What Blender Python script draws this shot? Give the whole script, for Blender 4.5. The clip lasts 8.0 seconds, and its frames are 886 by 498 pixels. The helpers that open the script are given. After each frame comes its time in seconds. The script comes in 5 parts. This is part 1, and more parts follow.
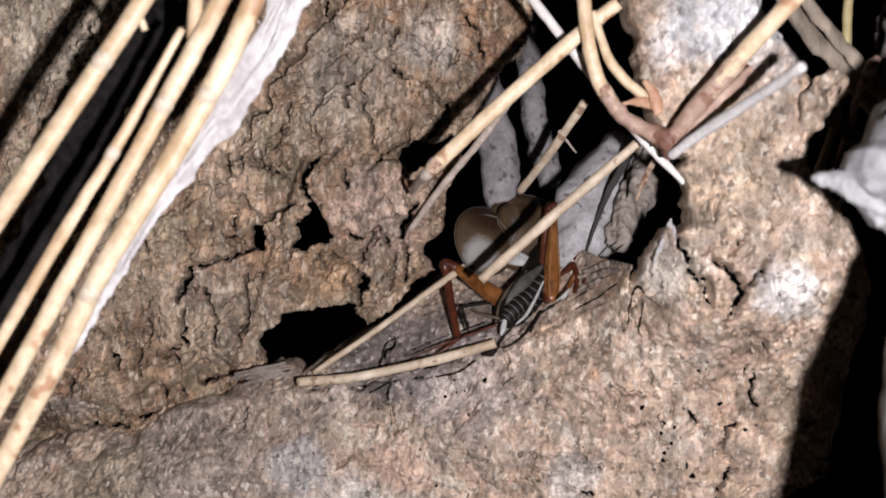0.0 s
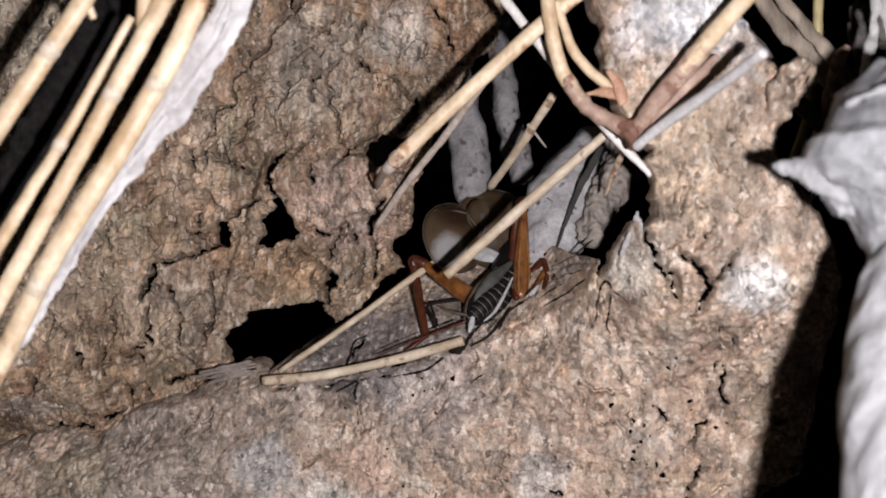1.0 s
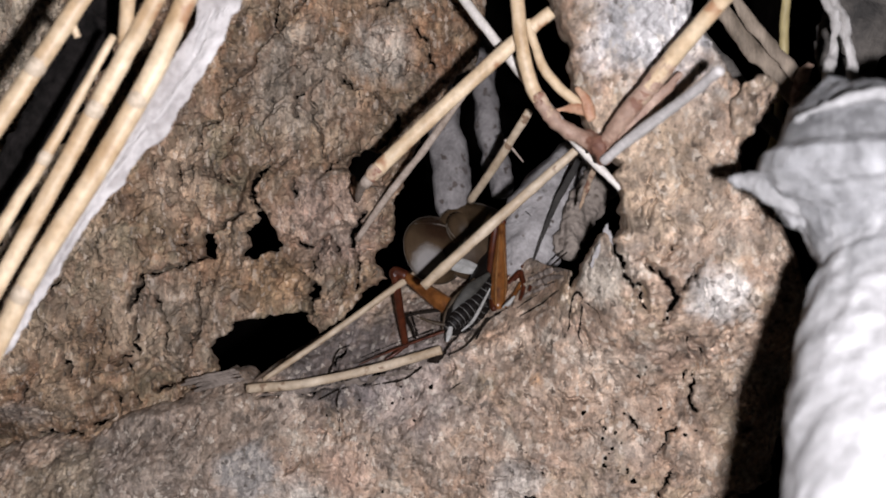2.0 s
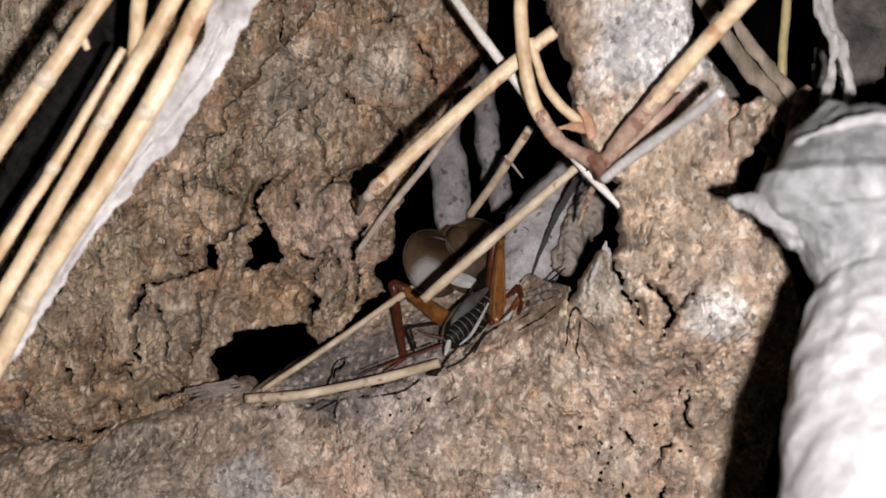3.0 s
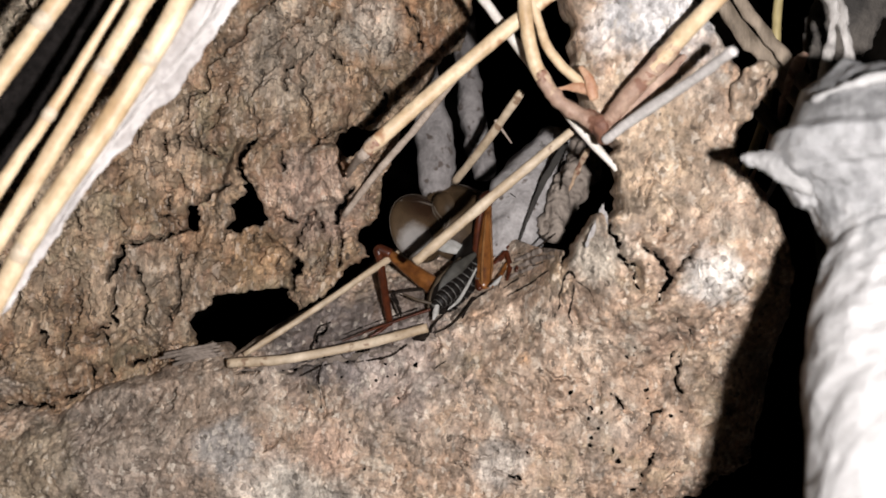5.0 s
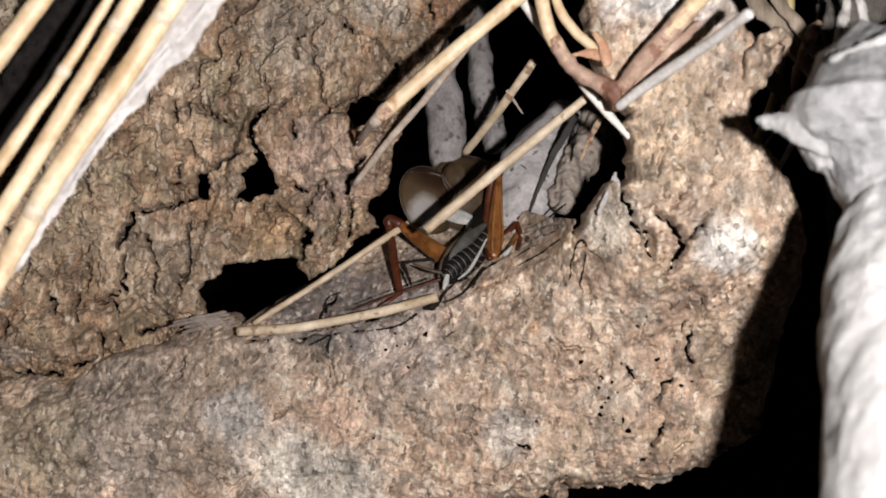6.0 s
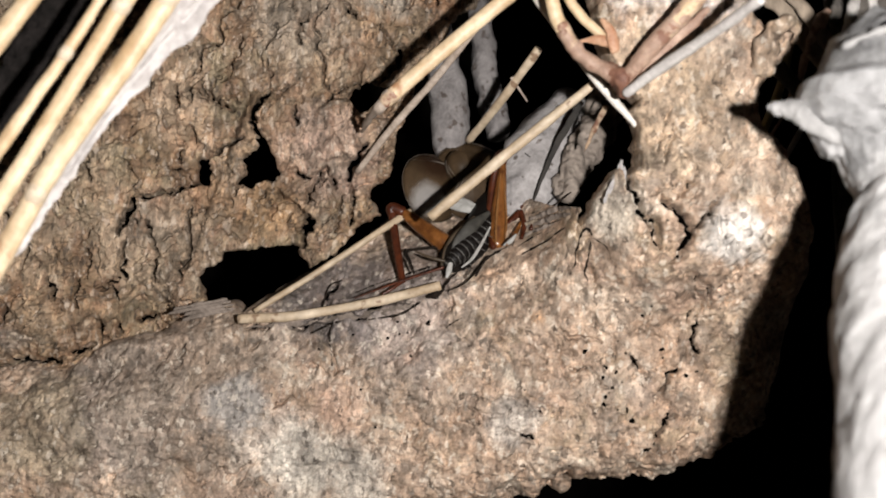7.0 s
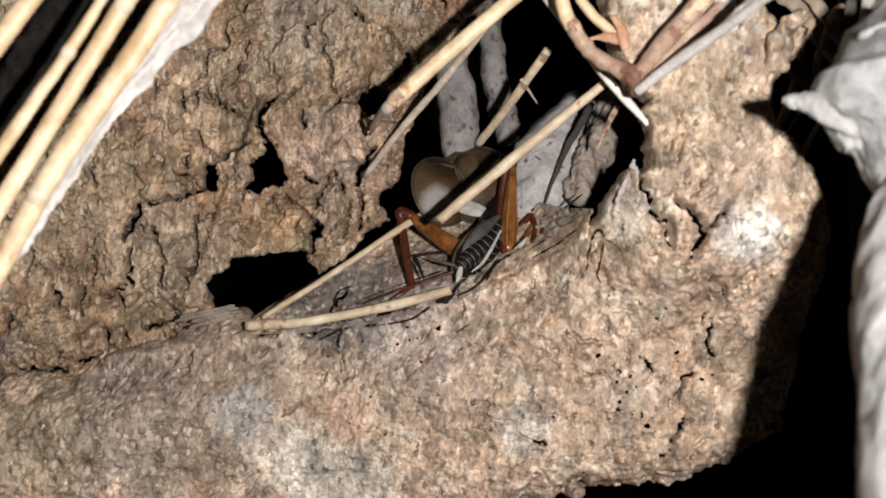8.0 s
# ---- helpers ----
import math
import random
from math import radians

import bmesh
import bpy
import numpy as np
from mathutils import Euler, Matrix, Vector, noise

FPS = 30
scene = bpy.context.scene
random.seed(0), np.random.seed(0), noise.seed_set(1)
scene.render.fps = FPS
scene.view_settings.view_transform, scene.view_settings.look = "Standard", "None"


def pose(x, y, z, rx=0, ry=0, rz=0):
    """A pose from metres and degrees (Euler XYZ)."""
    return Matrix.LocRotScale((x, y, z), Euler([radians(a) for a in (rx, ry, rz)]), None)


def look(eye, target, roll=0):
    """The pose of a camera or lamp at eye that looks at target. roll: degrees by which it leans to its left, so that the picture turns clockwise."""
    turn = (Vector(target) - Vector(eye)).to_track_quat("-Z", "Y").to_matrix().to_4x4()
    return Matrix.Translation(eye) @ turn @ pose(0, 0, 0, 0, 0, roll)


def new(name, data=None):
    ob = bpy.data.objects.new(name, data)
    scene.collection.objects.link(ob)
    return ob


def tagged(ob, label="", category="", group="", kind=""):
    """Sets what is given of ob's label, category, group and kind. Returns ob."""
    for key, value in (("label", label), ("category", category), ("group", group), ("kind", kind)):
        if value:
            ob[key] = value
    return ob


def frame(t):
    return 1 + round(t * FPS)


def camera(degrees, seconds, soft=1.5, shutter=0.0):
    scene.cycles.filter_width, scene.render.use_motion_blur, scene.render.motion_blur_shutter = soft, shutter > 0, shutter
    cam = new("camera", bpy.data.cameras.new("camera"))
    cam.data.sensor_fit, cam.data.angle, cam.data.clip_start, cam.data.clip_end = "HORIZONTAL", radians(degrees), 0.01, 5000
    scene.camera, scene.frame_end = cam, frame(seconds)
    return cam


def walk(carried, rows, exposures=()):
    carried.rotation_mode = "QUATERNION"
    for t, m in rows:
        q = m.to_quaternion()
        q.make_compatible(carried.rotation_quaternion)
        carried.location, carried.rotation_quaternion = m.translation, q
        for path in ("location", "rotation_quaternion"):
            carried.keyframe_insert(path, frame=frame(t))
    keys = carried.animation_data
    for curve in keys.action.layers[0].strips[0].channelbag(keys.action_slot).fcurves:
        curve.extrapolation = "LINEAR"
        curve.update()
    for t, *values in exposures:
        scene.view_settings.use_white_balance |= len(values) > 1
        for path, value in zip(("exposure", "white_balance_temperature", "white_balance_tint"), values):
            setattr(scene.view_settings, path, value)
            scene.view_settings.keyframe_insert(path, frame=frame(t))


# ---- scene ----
cam = camera(40, 8.0, soft=1.8, shutter=0.4)
EXPOSURES = [
    (0, -0.09, 5900, 16),
    (0.5, -0.15, 5900, 16),
    (1, -0.25, 5900, 15),
    (1.5, -0.45, 5850, 15),
    (1.7, -0.45, 5850, 15),
    (2.8, -0.41, 6150, 14),
    (3.5, -0.37, 6250, 14),
    (4, -0.23, 6250, 13),
    (5.5, -0.14, 6250, 12),
    (6.5, -0.08, 6300, 11),
    (7.5, -0.01, 6400, 10),
    (8, -0.04, 6400, 10),
]
PATH = [
    (0, (-0.00192, -0.12811, 0.00175), (-0.00528, 0.00182, -0.00109), -1.03),
    (0.2, (-0.00148, -0.12890, 0.00281), (-0.00445, 0.00103, -0.00006), -0.95),
    (0.3, (-0.00067, -0.12930, 0.00227), (-0.00391, 0.00063, -0.00048), -0.84),
    (0.5, (0.00012, -0.12959, 0.00217), (-0.00342, 0.00033, -0.00069), -1.07),
    (0.7, (0.00031, -0.13031, 0.00157), (-0.00291, -0.00038, -0.00107), -1.04),
    (0.9, (0.00222, -0.12504, 0.00087), (-0.00302, 0.00483, -0.00177), -1.24),
    (1, (0.00227, -0.12569, 0.00021), (-0.00167, 0.00424, -0.00171), -1.18),
    (1.1, (0.00531, -0.12566, -0.00103), (0.00047, 0.00425, -0.00196), -1.09),
    (1.2, (0.00639, -0.12591, -0.00065), (0.00283, 0.00403, -0.00158), -1.07),
    (1.3, (0.00812, -0.12667, -0.00146), (0.00412, 0.00327, -0.00119), -1.07),
    (1.5, (0.00760, -0.12701, -0.00047), (0.00346, 0.00292, -0.00112), -1.31),
    (1.6, (0.00771, -0.12716, -0.00056), (0.00306, 0.00275, -0.00118), -1.21),
    (1.7, (0.00746, -0.12770, -0.00041), (0.00198, 0.00218, -0.00096), -1.28),
    (2.8, (0.00312, -0.13123, -0.00046), (-0.00018, -0.00128, 0.00093), -0.22),
    (3, (0.00493, -0.13074, 0.00004), (0.00096, -0.00081, 0.00104), -0.24),
    (3.2, (0.00402, -0.13045, -0.00064), (0.00215, -0.00046, 0.00008), -0.02),
    (3.5, (0.00000, -0.13000, -0.00000), (0.00000, 0.00000, -0.00000), 0.00),
    (3.8, (-0.00131, -0.12952, -0.00095), (-0.00121, 0.00048, -0.00112), 0.03),
    (4, (-0.00155, -0.12930, -0.00182), (0.00008, 0.00068, -0.00129), 0.07),
    (5.3, (-0.00319, -0.12915, -0.00378), (0.00100, 0.00078, -0.00351), 0.57),
    (5.5, (-0.00371, -0.12934, -0.00439), (0.00051, 0.00059, -0.00381), 0.71),
    (5.8, (-0.00332, -0.12890, -0.00573), (0.00151, 0.00101, -0.00564), 0.93),
    (6, (-0.00354, -0.12885, -0.00630), (0.00056, 0.00109, -0.00643), 0.93),
    (6.2, (-0.00447, -0.12867, -0.00611), (-0.00019, 0.00126, -0.00651), 0.97),
    (6.3, (-0.00446, -0.12880, -0.00559), (-0.00056, 0.00114, -0.00577), 0.83),
    (6.5, (-0.00542, -0.12834, -0.00591), (-0.00084, 0.00158, -0.00609), 0.86),
    (6.7, (-0.00517, -0.12735, -0.00725), (-0.00061, 0.00257, -0.00751), 1.03),
    (6.8, (-0.00391, -0.12726, -0.00581), (0.00022, 0.00268, -0.00592), 1.15),
    (7, (-0.00460, -0.12773, -0.00696), (0.00022, 0.00217, -0.00775), 1.30),
    (7.1, (-0.00558, -0.12735, -0.00651), (-0.00119, 0.00256, -0.00818), 1.00),
    (7.2, (-0.00651, -0.12704, -0.00787), (-0.00251, 0.00287, -0.01074), 0.98),
    (7.3, (-0.00605, -0.12581, -0.00736), (-0.00450, 0.00415, -0.01043), 0.58),
    (7.4, (-0.00687, -0.12624, -0.00705), (-0.00507, 0.00373, -0.00911), 0.49),
    (7.5, (-0.00632, -0.12631, -0.00785), (-0.00438, 0.00368, -0.00850), 0.62),
    (7.6, (-0.00531, -0.12582, -0.00857), (-0.00307, 0.00416, -0.00821), 0.79),
    (7.7, (-0.00466, -0.12593, -0.00841), (-0.00214, 0.00404, -0.00765), 0.78),
    (7.8, (-0.00404, -0.12571, -0.00936), (-0.00134, 0.00425, -0.00815), 0.96),
    (8, (-0.00433, -0.12570, -0.00859), (-0.00077, 0.00424, -0.00740), 0.84),
]
walk(cam, [(t, look(eye, target, roll)) for t, eye, target, roll in PATH], EXPOSURES)
# end of path
cam.data.dof.use_dof = True
cam.data.dof.focus_distance = 0.138
cam.data.dof.aperture_fstop = 38.0

# ---- light: a night scene lit by the small lamp beside the lens ----
world = bpy.data.worlds.new("night")
scene.world = world
world.use_nodes = True
world.node_tree.nodes["Background"].inputs["Color"].default_value = (0.35, 0.45, 0.7, 1)
world.node_tree.nodes["Background"].inputs["Strength"].default_value = 0.0005
torch = bpy.data.lights.new("torch", "SPOT")
torch.energy = 1.41
torch.color = (1.0, 0.95, 0.9)
torch.shadow_soft_size = 0.0018
torch.spot_size = radians(115)
torch.spot_blend = 0.6
new("torch", torch).matrix_world = look((0.0168, -0.130, -0.0055), (0.0, 0.0, 0.0))

MM = 0.001


# ---- noise in numpy ----
PERM = np.random.RandomState(7).permutation(4096)


def lattice(ix, iy, iz):
    return PERM[(PERM[(PERM[ix & 4095] + iy) & 4095] + iz) & 4095] / 2047.5 - 1.0


def vnoise(x, y, z):
    x, y, z = np.broadcast_arrays(np.asarray(x, float), np.asarray(y, float), np.asarray(z, float))
    ix, iy, iz = (np.floor(v).astype(int) for v in (x, y, z))
    fx, fy, fz = x - ix, y - iy, z - iz
    fx, fy, fz = (f * f * f * (f * (f * 6 - 15) + 10) for f in (fx, fy, fz))
    out = 0
    for dx, wx in ((0, 1 - fx), (1, fx)):
        for dy, wy in ((0, 1 - fy), (1, fy)):
            for dz, wz in ((0, 1 - fz), (1, fz)):
                out = out + wx * wy * wz * lattice(ix + dx, iy + dy, iz + dz)
    return out


def fbm(x, y, z, size, octaves=4, gain=0.5):
    out, amp, s = 0, 1.0, 1.0 / size
    for n in range(octaves):
        out = out + amp * vnoise(x * s + 17.3 * n, y * s + 5.1 * n, z * s + 9.7 * n)
        amp, s = amp * gain, s * 2.03
    return out


def smooth(a, b, v):
    f = np.clip((v - a) / (b - a), 0, 1)
    return f * f * (3 - 2 * f)


# ---- materials ----
def nodes(name, rough=0.8):
    m = bpy.data.materials.new(name)
    m.use_nodes = True
    nt = m.node_tree
    b = nt.nodes["Principled BSDF"]
    b.inputs["Roughness"].default_value = rough
    return m, nt, b


def coords(nt, scale=(1, 1, 1), turn=0.0, place=(0, 0, 0)):
    tc = nt.nodes.new("ShaderNodeTexCoord")
    mp = nt.nodes.new("ShaderNodeMapping")
    mp.inputs["Rotation"].default_value = (0, radians(turn), 0)
    mp.inputs["Location"].default_value = place
    mp.inputs["Scale"].default_value = scale
    nt.links.new(tc.outputs["Object"], mp.inputs["Vector"])
    return mp.outputs["Vector"]


def noise_tex(nt, vec, scale, detail=6, rough=0.6, distort=0.0):
    n = nt.nodes.new("ShaderNodeTexNoise")
    n.inputs["Scale"].default_value = scale
    n.inputs["Detail"].default_value = detail
    n.inputs["Roughness"].default_value = rough
    n.inputs["Distortion"].default_value = distort
    nt.links.new(vec, n.inputs["Vector"])
    return n.outputs["Fac"]


def ramp(nt, fac, stops):
    r = nt.nodes.new("ShaderNodeValToRGB")
    e = r.color_ramp.elements
    while len(e) < len(stops):
        e.new(0.5)
    for el, (at, col) in zip(e, stops):
        el.position = at
        el.color = (*col, 1) if len(col) == 3 else col
    nt.links.new(fac, r.inputs["Fac"])
    return r.outputs["Color"]


def mix(nt, fac, a, b, kind="MIX"):
    n = nt.nodes.new("ShaderNodeMix")
    n.data_type, n.blend_type = "RGBA", kind
    for socket, v in ((n.inputs[0], fac), (n.inputs[6], a), (n.inputs[7], b)):
        if isinstance(v, (int, float)):
            socket.default_value = v
        elif isinstance(v, tuple):
            socket.default_value = (*v, 1)
        else:
            nt.links.new(v, socket)
    return n.outputs[2]


def math_node(nt, op, a, b=0.0):
    n = nt.nodes.new("ShaderNodeMath")
    n.operation, n.use_clamp = op, False
    for socket, v in ((n.inputs[0], a), (n.inputs[1], b)):
        if isinstance(v, (int, float)):
            socket.default_value = v
        else:
            nt.links.new(v, socket)
    return n.outputs[0]


def grey(v):
    return (v, v, v)


def bump(nt, b, height, distance, strength=1.0, under=None):
    n = nt.nodes.new("ShaderNodeBump")
    n.inputs["Distance"].default_value = distance
    n.inputs["Strength"].default_value = strength
    nt.links.new(height, n.inputs["Height"])
    if under is not None:
        nt.links.new(under, n.inputs["Normal"])
    nt.links.new(n.outputs["Normal"], b.inputs["Normal"])
    return n.outputs["Normal"]


def patch_mask(nt, place, radius, vec, wobble=0.5):
    """1 inside an irregular patch round a place, 0 outside."""
    tc = nt.nodes.new("ShaderNodeTexCoord")
    d = nt.nodes.new("ShaderNodeVectorMath")
    d.operation = "DISTANCE"
    d.inputs[1].default_value = [c * MM for c in place]
    nt.links.new(tc.outputs["Object"], d.inputs[0])
    n = noise_tex(nt, vec, 260, 5, 0.65)
    v = math_node(nt, "ADD", math_node(nt, "DIVIDE", d.outputs["Value"], radius * MM), math_node(nt, "MULTIPLY", math_node(nt, "SUBTRACT", n, 0.5), 3 * wobble))
    return ramp(nt, v, [(0.55, grey(1)), (1.0, grey(0))])


def bent(nt, vec, scale, amount):
    """The coordinates pushed about by noise, so that lines drawn on them wander."""
    n = nt.nodes.new("ShaderNodeTexNoise")
    n.inputs["Scale"].default_value, n.inputs["Detail"].default_value = scale, 4
    nt.links.new(vec, n.inputs["Vector"])
    a = nt.nodes.new("ShaderNodeVectorMath")
    a.operation = "MULTIPLY_ADD"
    nt.links.new(n.outputs["Color"], a.inputs[0])
    a.inputs[1].default_value = (amount, amount, amount)
    nt.links.new(vec, a.inputs[2])
    return a.outputs[0]


def cells(nt, vec, scale, warp):
    """Small ragged scales: a random colour for each, and the distance from its middle."""
    w = nt.nodes.new("ShaderNodeTexVoronoi")
    w.inputs["Scale"].default_value = scale
    w.inputs["Randomness"].default_value = 1.0
    nt.links.new(bent(nt, vec, scale * 1.3, warp / scale), w.inputs["Vector"])
    parts = nt.nodes.new("ShaderNodeSeparateColor")
    nt.links.new(w.outputs["Color"], parts.inputs[0])
    return parts.outputs[0], parts.outputs[1], parts.outputs[2], w.outputs["Distance"]


def bark_material(name, dark, mid, light, grey_tone, rust, olive, pale, fibre, stains_and_light=(), fine=1.0, fleck=0.6, plates=0.4, turn=0.0, rusty=0.35, contrast=1.0, blotches=()):
    m, nt, b = nodes(name, 0.72)
    b.inputs["Specular IOR Level"].default_value = 0.4
    v = coords(nt)
    along = coords(nt, fibre, turn)
    broad = noise_tex(nt, v, 90, 5, 0.6, 0.5)
    middle = noise_tex(nt, v, 330, 7, 0.68, 0.4)
    streak = noise_tex(nt, along, 1500, 5, 0.65, 0.5)
    grain = noise_tex(nt, v, 5200, 3, 0.6)
    c = ramp(nt, middle, [(0.28, dark), (0.47, mid), (0.68, light)])
    c = mix(nt, ramp(nt, broad, [(0.47, grey(0)), (0.60, grey(0.8))]), c, mix(nt, middle, tuple(0.55 * k for k in grey_tone), tuple(1.3 * k for k in grey_tone)))
    c = mix(nt, ramp(nt, noise_tex(nt, v, 150, 5, 0.6, 0.4), [(0.52, grey(0)), (0.66, grey(0.65))]), c, rust)
    c = mix(nt, ramp(nt, noise_tex(nt, coords(nt, (1, 1.7, 1.2)), 120, 5, 0.6, 0.4), [(0.55, grey(0)), (0.68, grey(0.75))]), c, olive)
    # each flake of the bark has its own tone
    flake = nt.nodes.new("ShaderNodeAttribute")
    flake.attribute_name = "flake"
    tone = ramp(nt, flake.outputs["Fac"], [(0.05, tuple(0.75 * k for k in olive)), (0.3, mid), (0.5, rust), (0.72, grey_tone), (0.95, tuple(1.15 * k for k in light))])
    c = mix(nt, plates, c, tone)
    for size, offset, start, tint, amount in blotches:
        n = noise_tex(nt, coords(nt, place=(offset, 0, -offset)), 1000 / size, 5, 0.62, 0.5)
        c = mix(nt, ramp(nt, n, [(start, grey(0)), (start + 0.09, grey(amount))]), c, mix(nt, middle, tuple(0.6 * t for t in tint), tuple(1.25 * t for t in tint)))
    # stains of the bark, and patches of light and dimness put into its colour
    for place, radius, tint, amount in stains_and_light:
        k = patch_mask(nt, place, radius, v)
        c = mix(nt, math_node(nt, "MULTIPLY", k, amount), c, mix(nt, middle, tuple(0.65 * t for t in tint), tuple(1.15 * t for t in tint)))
    # scales and flecks
    r1, g1, b1, d1 = cells(nt, along, 780, 1.5)
    r2, g2, b2, d2 = cells(nt, along, 1700, 1.6)
    c = mix(nt, 1.0, c, ramp(nt, r1, [(0.0, grey(1 - 0.30 * contrast)), (0.5, grey(0.98)), (1.0, grey(1 + 0.26 * contrast))]), "MULTIPLY")
    c = mix(nt, 1.0, c, ramp(nt, r2, [(0.0, grey(1 - 0.32 * contrast)), (0.5, grey(1.0)), (1.0, grey(1 + 0.30 * contrast))]), "MULTIPLY")
    c = mix(nt, 1.0, c, ramp(nt, streak, [(0.30, grey(0.50)), (0.44, grey(0.94)), (0.58, grey(1.06)), (0.72, grey(1.35))]), "MULTIPLY")
    c = mix(nt, ramp(nt, g2, [(0.86, grey(0)), (0.95, grey(fleck))]), c, pale)
    c = mix(nt, ramp(nt, b2, [(0.90, grey(0)), (0.97, grey(0.7))]), c, tuple(0.3 * k for k in dark))
    c = mix(nt, ramp(nt, g1, [(0.82, grey(0)), (0.95, grey(rusty))]), c, rust)
    c = mix(nt, 1.0, c, ramp(nt, noise_tex(nt, v, 210, 6, 0.62, 0.6), [(0.36, grey(0.62)), (0.5, grey(0.98)), (0.62, grey(1.25))]), "MULTIPLY")
    c = mix(nt, 0.6, c, ramp(nt, grain, [(0.3, grey(0.72)), (0.7, grey(1.28))]), "MULTIPLY")
    nt.links.new(c, b.inputs["Base Color"])
    one = bump(nt, b, middle, 0.30 * MM * fine, 0.7)
    two = bump(nt, b, math_node(nt, "SUBTRACT", math_node(nt, "MULTIPLY", r1, 0.5), d1), 0.09 * MM * fine, 0.8, one)
    three = bump(nt, b, math_node(nt, "SUBTRACT", math_node(nt, "MULTIPLY", r2, 0.6), d2), 0.05 * MM * fine, 0.8, two)
    bump(nt, b, streak, 0.17 * MM * fine, 0.9, three)
    return m


# pale patches on the left side: missing light there put into the colour
bark_mat = bark_material("bark", (0.085, 0.055, 0.032), (0.20, 0.131, 0.076), (0.315, 0.222, 0.136), (0.29, 0.222, 0.155), (0.23, 0.128, 0.074), (0.135, 0.102, 0.06), (0.50, 0.42, 0.34), (1.5, 1, 0.6),
                         stains_and_light=(((-5.62, 14.00, 23.13), 5, (0.46, 0.41, 0.345), 0.7), ((-15.86, 10.00, 18.91), 8, (0.335, 0.285, 0.225), 0.6), ((2.41, 14.00, 23.46), 7, (0.24, 0.12, 0.06), 0.8), ((-12.22, 13.00, 2.72), 7.5, (0.35, 0.258, 0.21), 0.55), ((-19.65, 14.00, -3.94), 4.5, (0.27, 0.175, 0.095), 0.75), ((-32.13, 13.00, -9.23), 8, (0.25, 0.20, 0.145), 0.6), ((-50.41, 14.00, -16.65), 5, (0.40, 0.36, 0.32), 0.6), ((-48.05, 11.00, 22.98), 10, (0.37, 0.315, 0.235), 0.75), ((-53.00, 12.00, 7.32), 9, (0.33, 0.28, 0.20), 0.7), ((-41.80, 12.00, 0.73), 8, (0.32, 0.25, 0.17), 0.7), ((-29.93, 12.00, 7.32), 6, (0.33, 0.252, 0.178), 0.6), ((-49.39, 13.00, -7.90), 9, (0.31, 0.24, 0.165), 0.7)), fleck=0.5, plates=0.35, turn=35, contrast=1.05,
                         blotches=((8, 0.4, 0.54, (0.225, 0.185, 0.118), 0.7), (7, 0.9, 0.56, (0.27, 0.17, 0.115), 0.65), (5, 1.5, 0.57, (0.34, 0.29, 0.225), 0.6), (4, 2.1, 0.58, (0.115, 0.075, 0.045), 0.6)))
# broad dark patch at lower left: the lamp's falloff put into the colour
root_mat = bark_material("root_bark", (0.165, 0.114, 0.081), (0.30, 0.216, 0.155), (0.435, 0.334, 0.252), (0.385, 0.311, 0.243), (0.36, 0.225, 0.14), (0.26, 0.205, 0.13), (0.62, 0.55, 0.46), (1.25, 1, 0.8),
                         # includes darker grey patches on the ledge round the cricket
                         stains_and_light=(((28.42, -9.00, -6.01), 4.2, (0.56, 0.53, 0.49), 0.85), ((21.5, -9.00, 7.0), 9, (0.42, 0.315, 0.215), 0.6), ((22.71, -11.00, 21.60), 8.5, (0.54, 0.53, 0.525), 0.85), ((-12.22, 13.00, -11.88), 10, (0.135, 0.115, 0.107), 0.9), ((-0.93, 13.00, -8.90), 7, (0.15, 0.118, 0.10), 0.85), ((-2.84, 9.00, -16.07), 8, (0.30, 0.255, 0.235), 0.6), ((-35.49, 8.00, -24.92), 12, (0.30, 0.265, 0.235), 0.6), ((17.78, -4.00, -3.45), 4.4, (0.58, 0.51, 0.42), 0.9), ((10.82, 4.00, -15.37), 1.5, (0.42, 0.235, 0.11), 0.8), ((-18.06, 7.00, -29.51), 6, (0.48, 0.43, 0.375), 0.7), ((-29.30, 9.00, -23.17), 14, (0.21, 0.162, 0.122), 0.6), ((-14.2, 8.6, -31.7), 5.5, (0.50, 0.455, 0.39), 0.8), ((-8.6, 8.3, -33.5), 4.5, (0.50, 0.455, 0.39), 0.75), ((-22.0, 8.5, -25.5), 4.5, (0.31, 0.30, 0.285), 0.65), ((-11.0, 8.4, -25.4), 4, (0.40, 0.27, 0.20), 0.6), ((-2.6, 7.4, -19.7), 1.6, (0.40, 0.27, 0.20), 0.5), ((8.3, 3.5, -26.4), 3.5, (0.42, 0.39, 0.35), 0.65), ((-45.0, 10.0, -28.5), 8, (0.26, 0.21, 0.14), 0.65)), fleck=0.45, plates=0.2, turn=-55, rusty=0.1, contrast=0.82,
                         blotches=((9, 0.3, 0.56, (0.33, 0.295, 0.255), 0.4), (7, 0.7, 0.56, (0.37, 0.26, 0.195), 0.5), (6, 1.1, 0.56, (0.29, 0.23, 0.15), 0.5), (5, 1.7, 0.58, (0.50, 0.44, 0.355), 0.6), (3, 2.3, 0.60, (0.38, 0.245, 0.145), 0.45)))


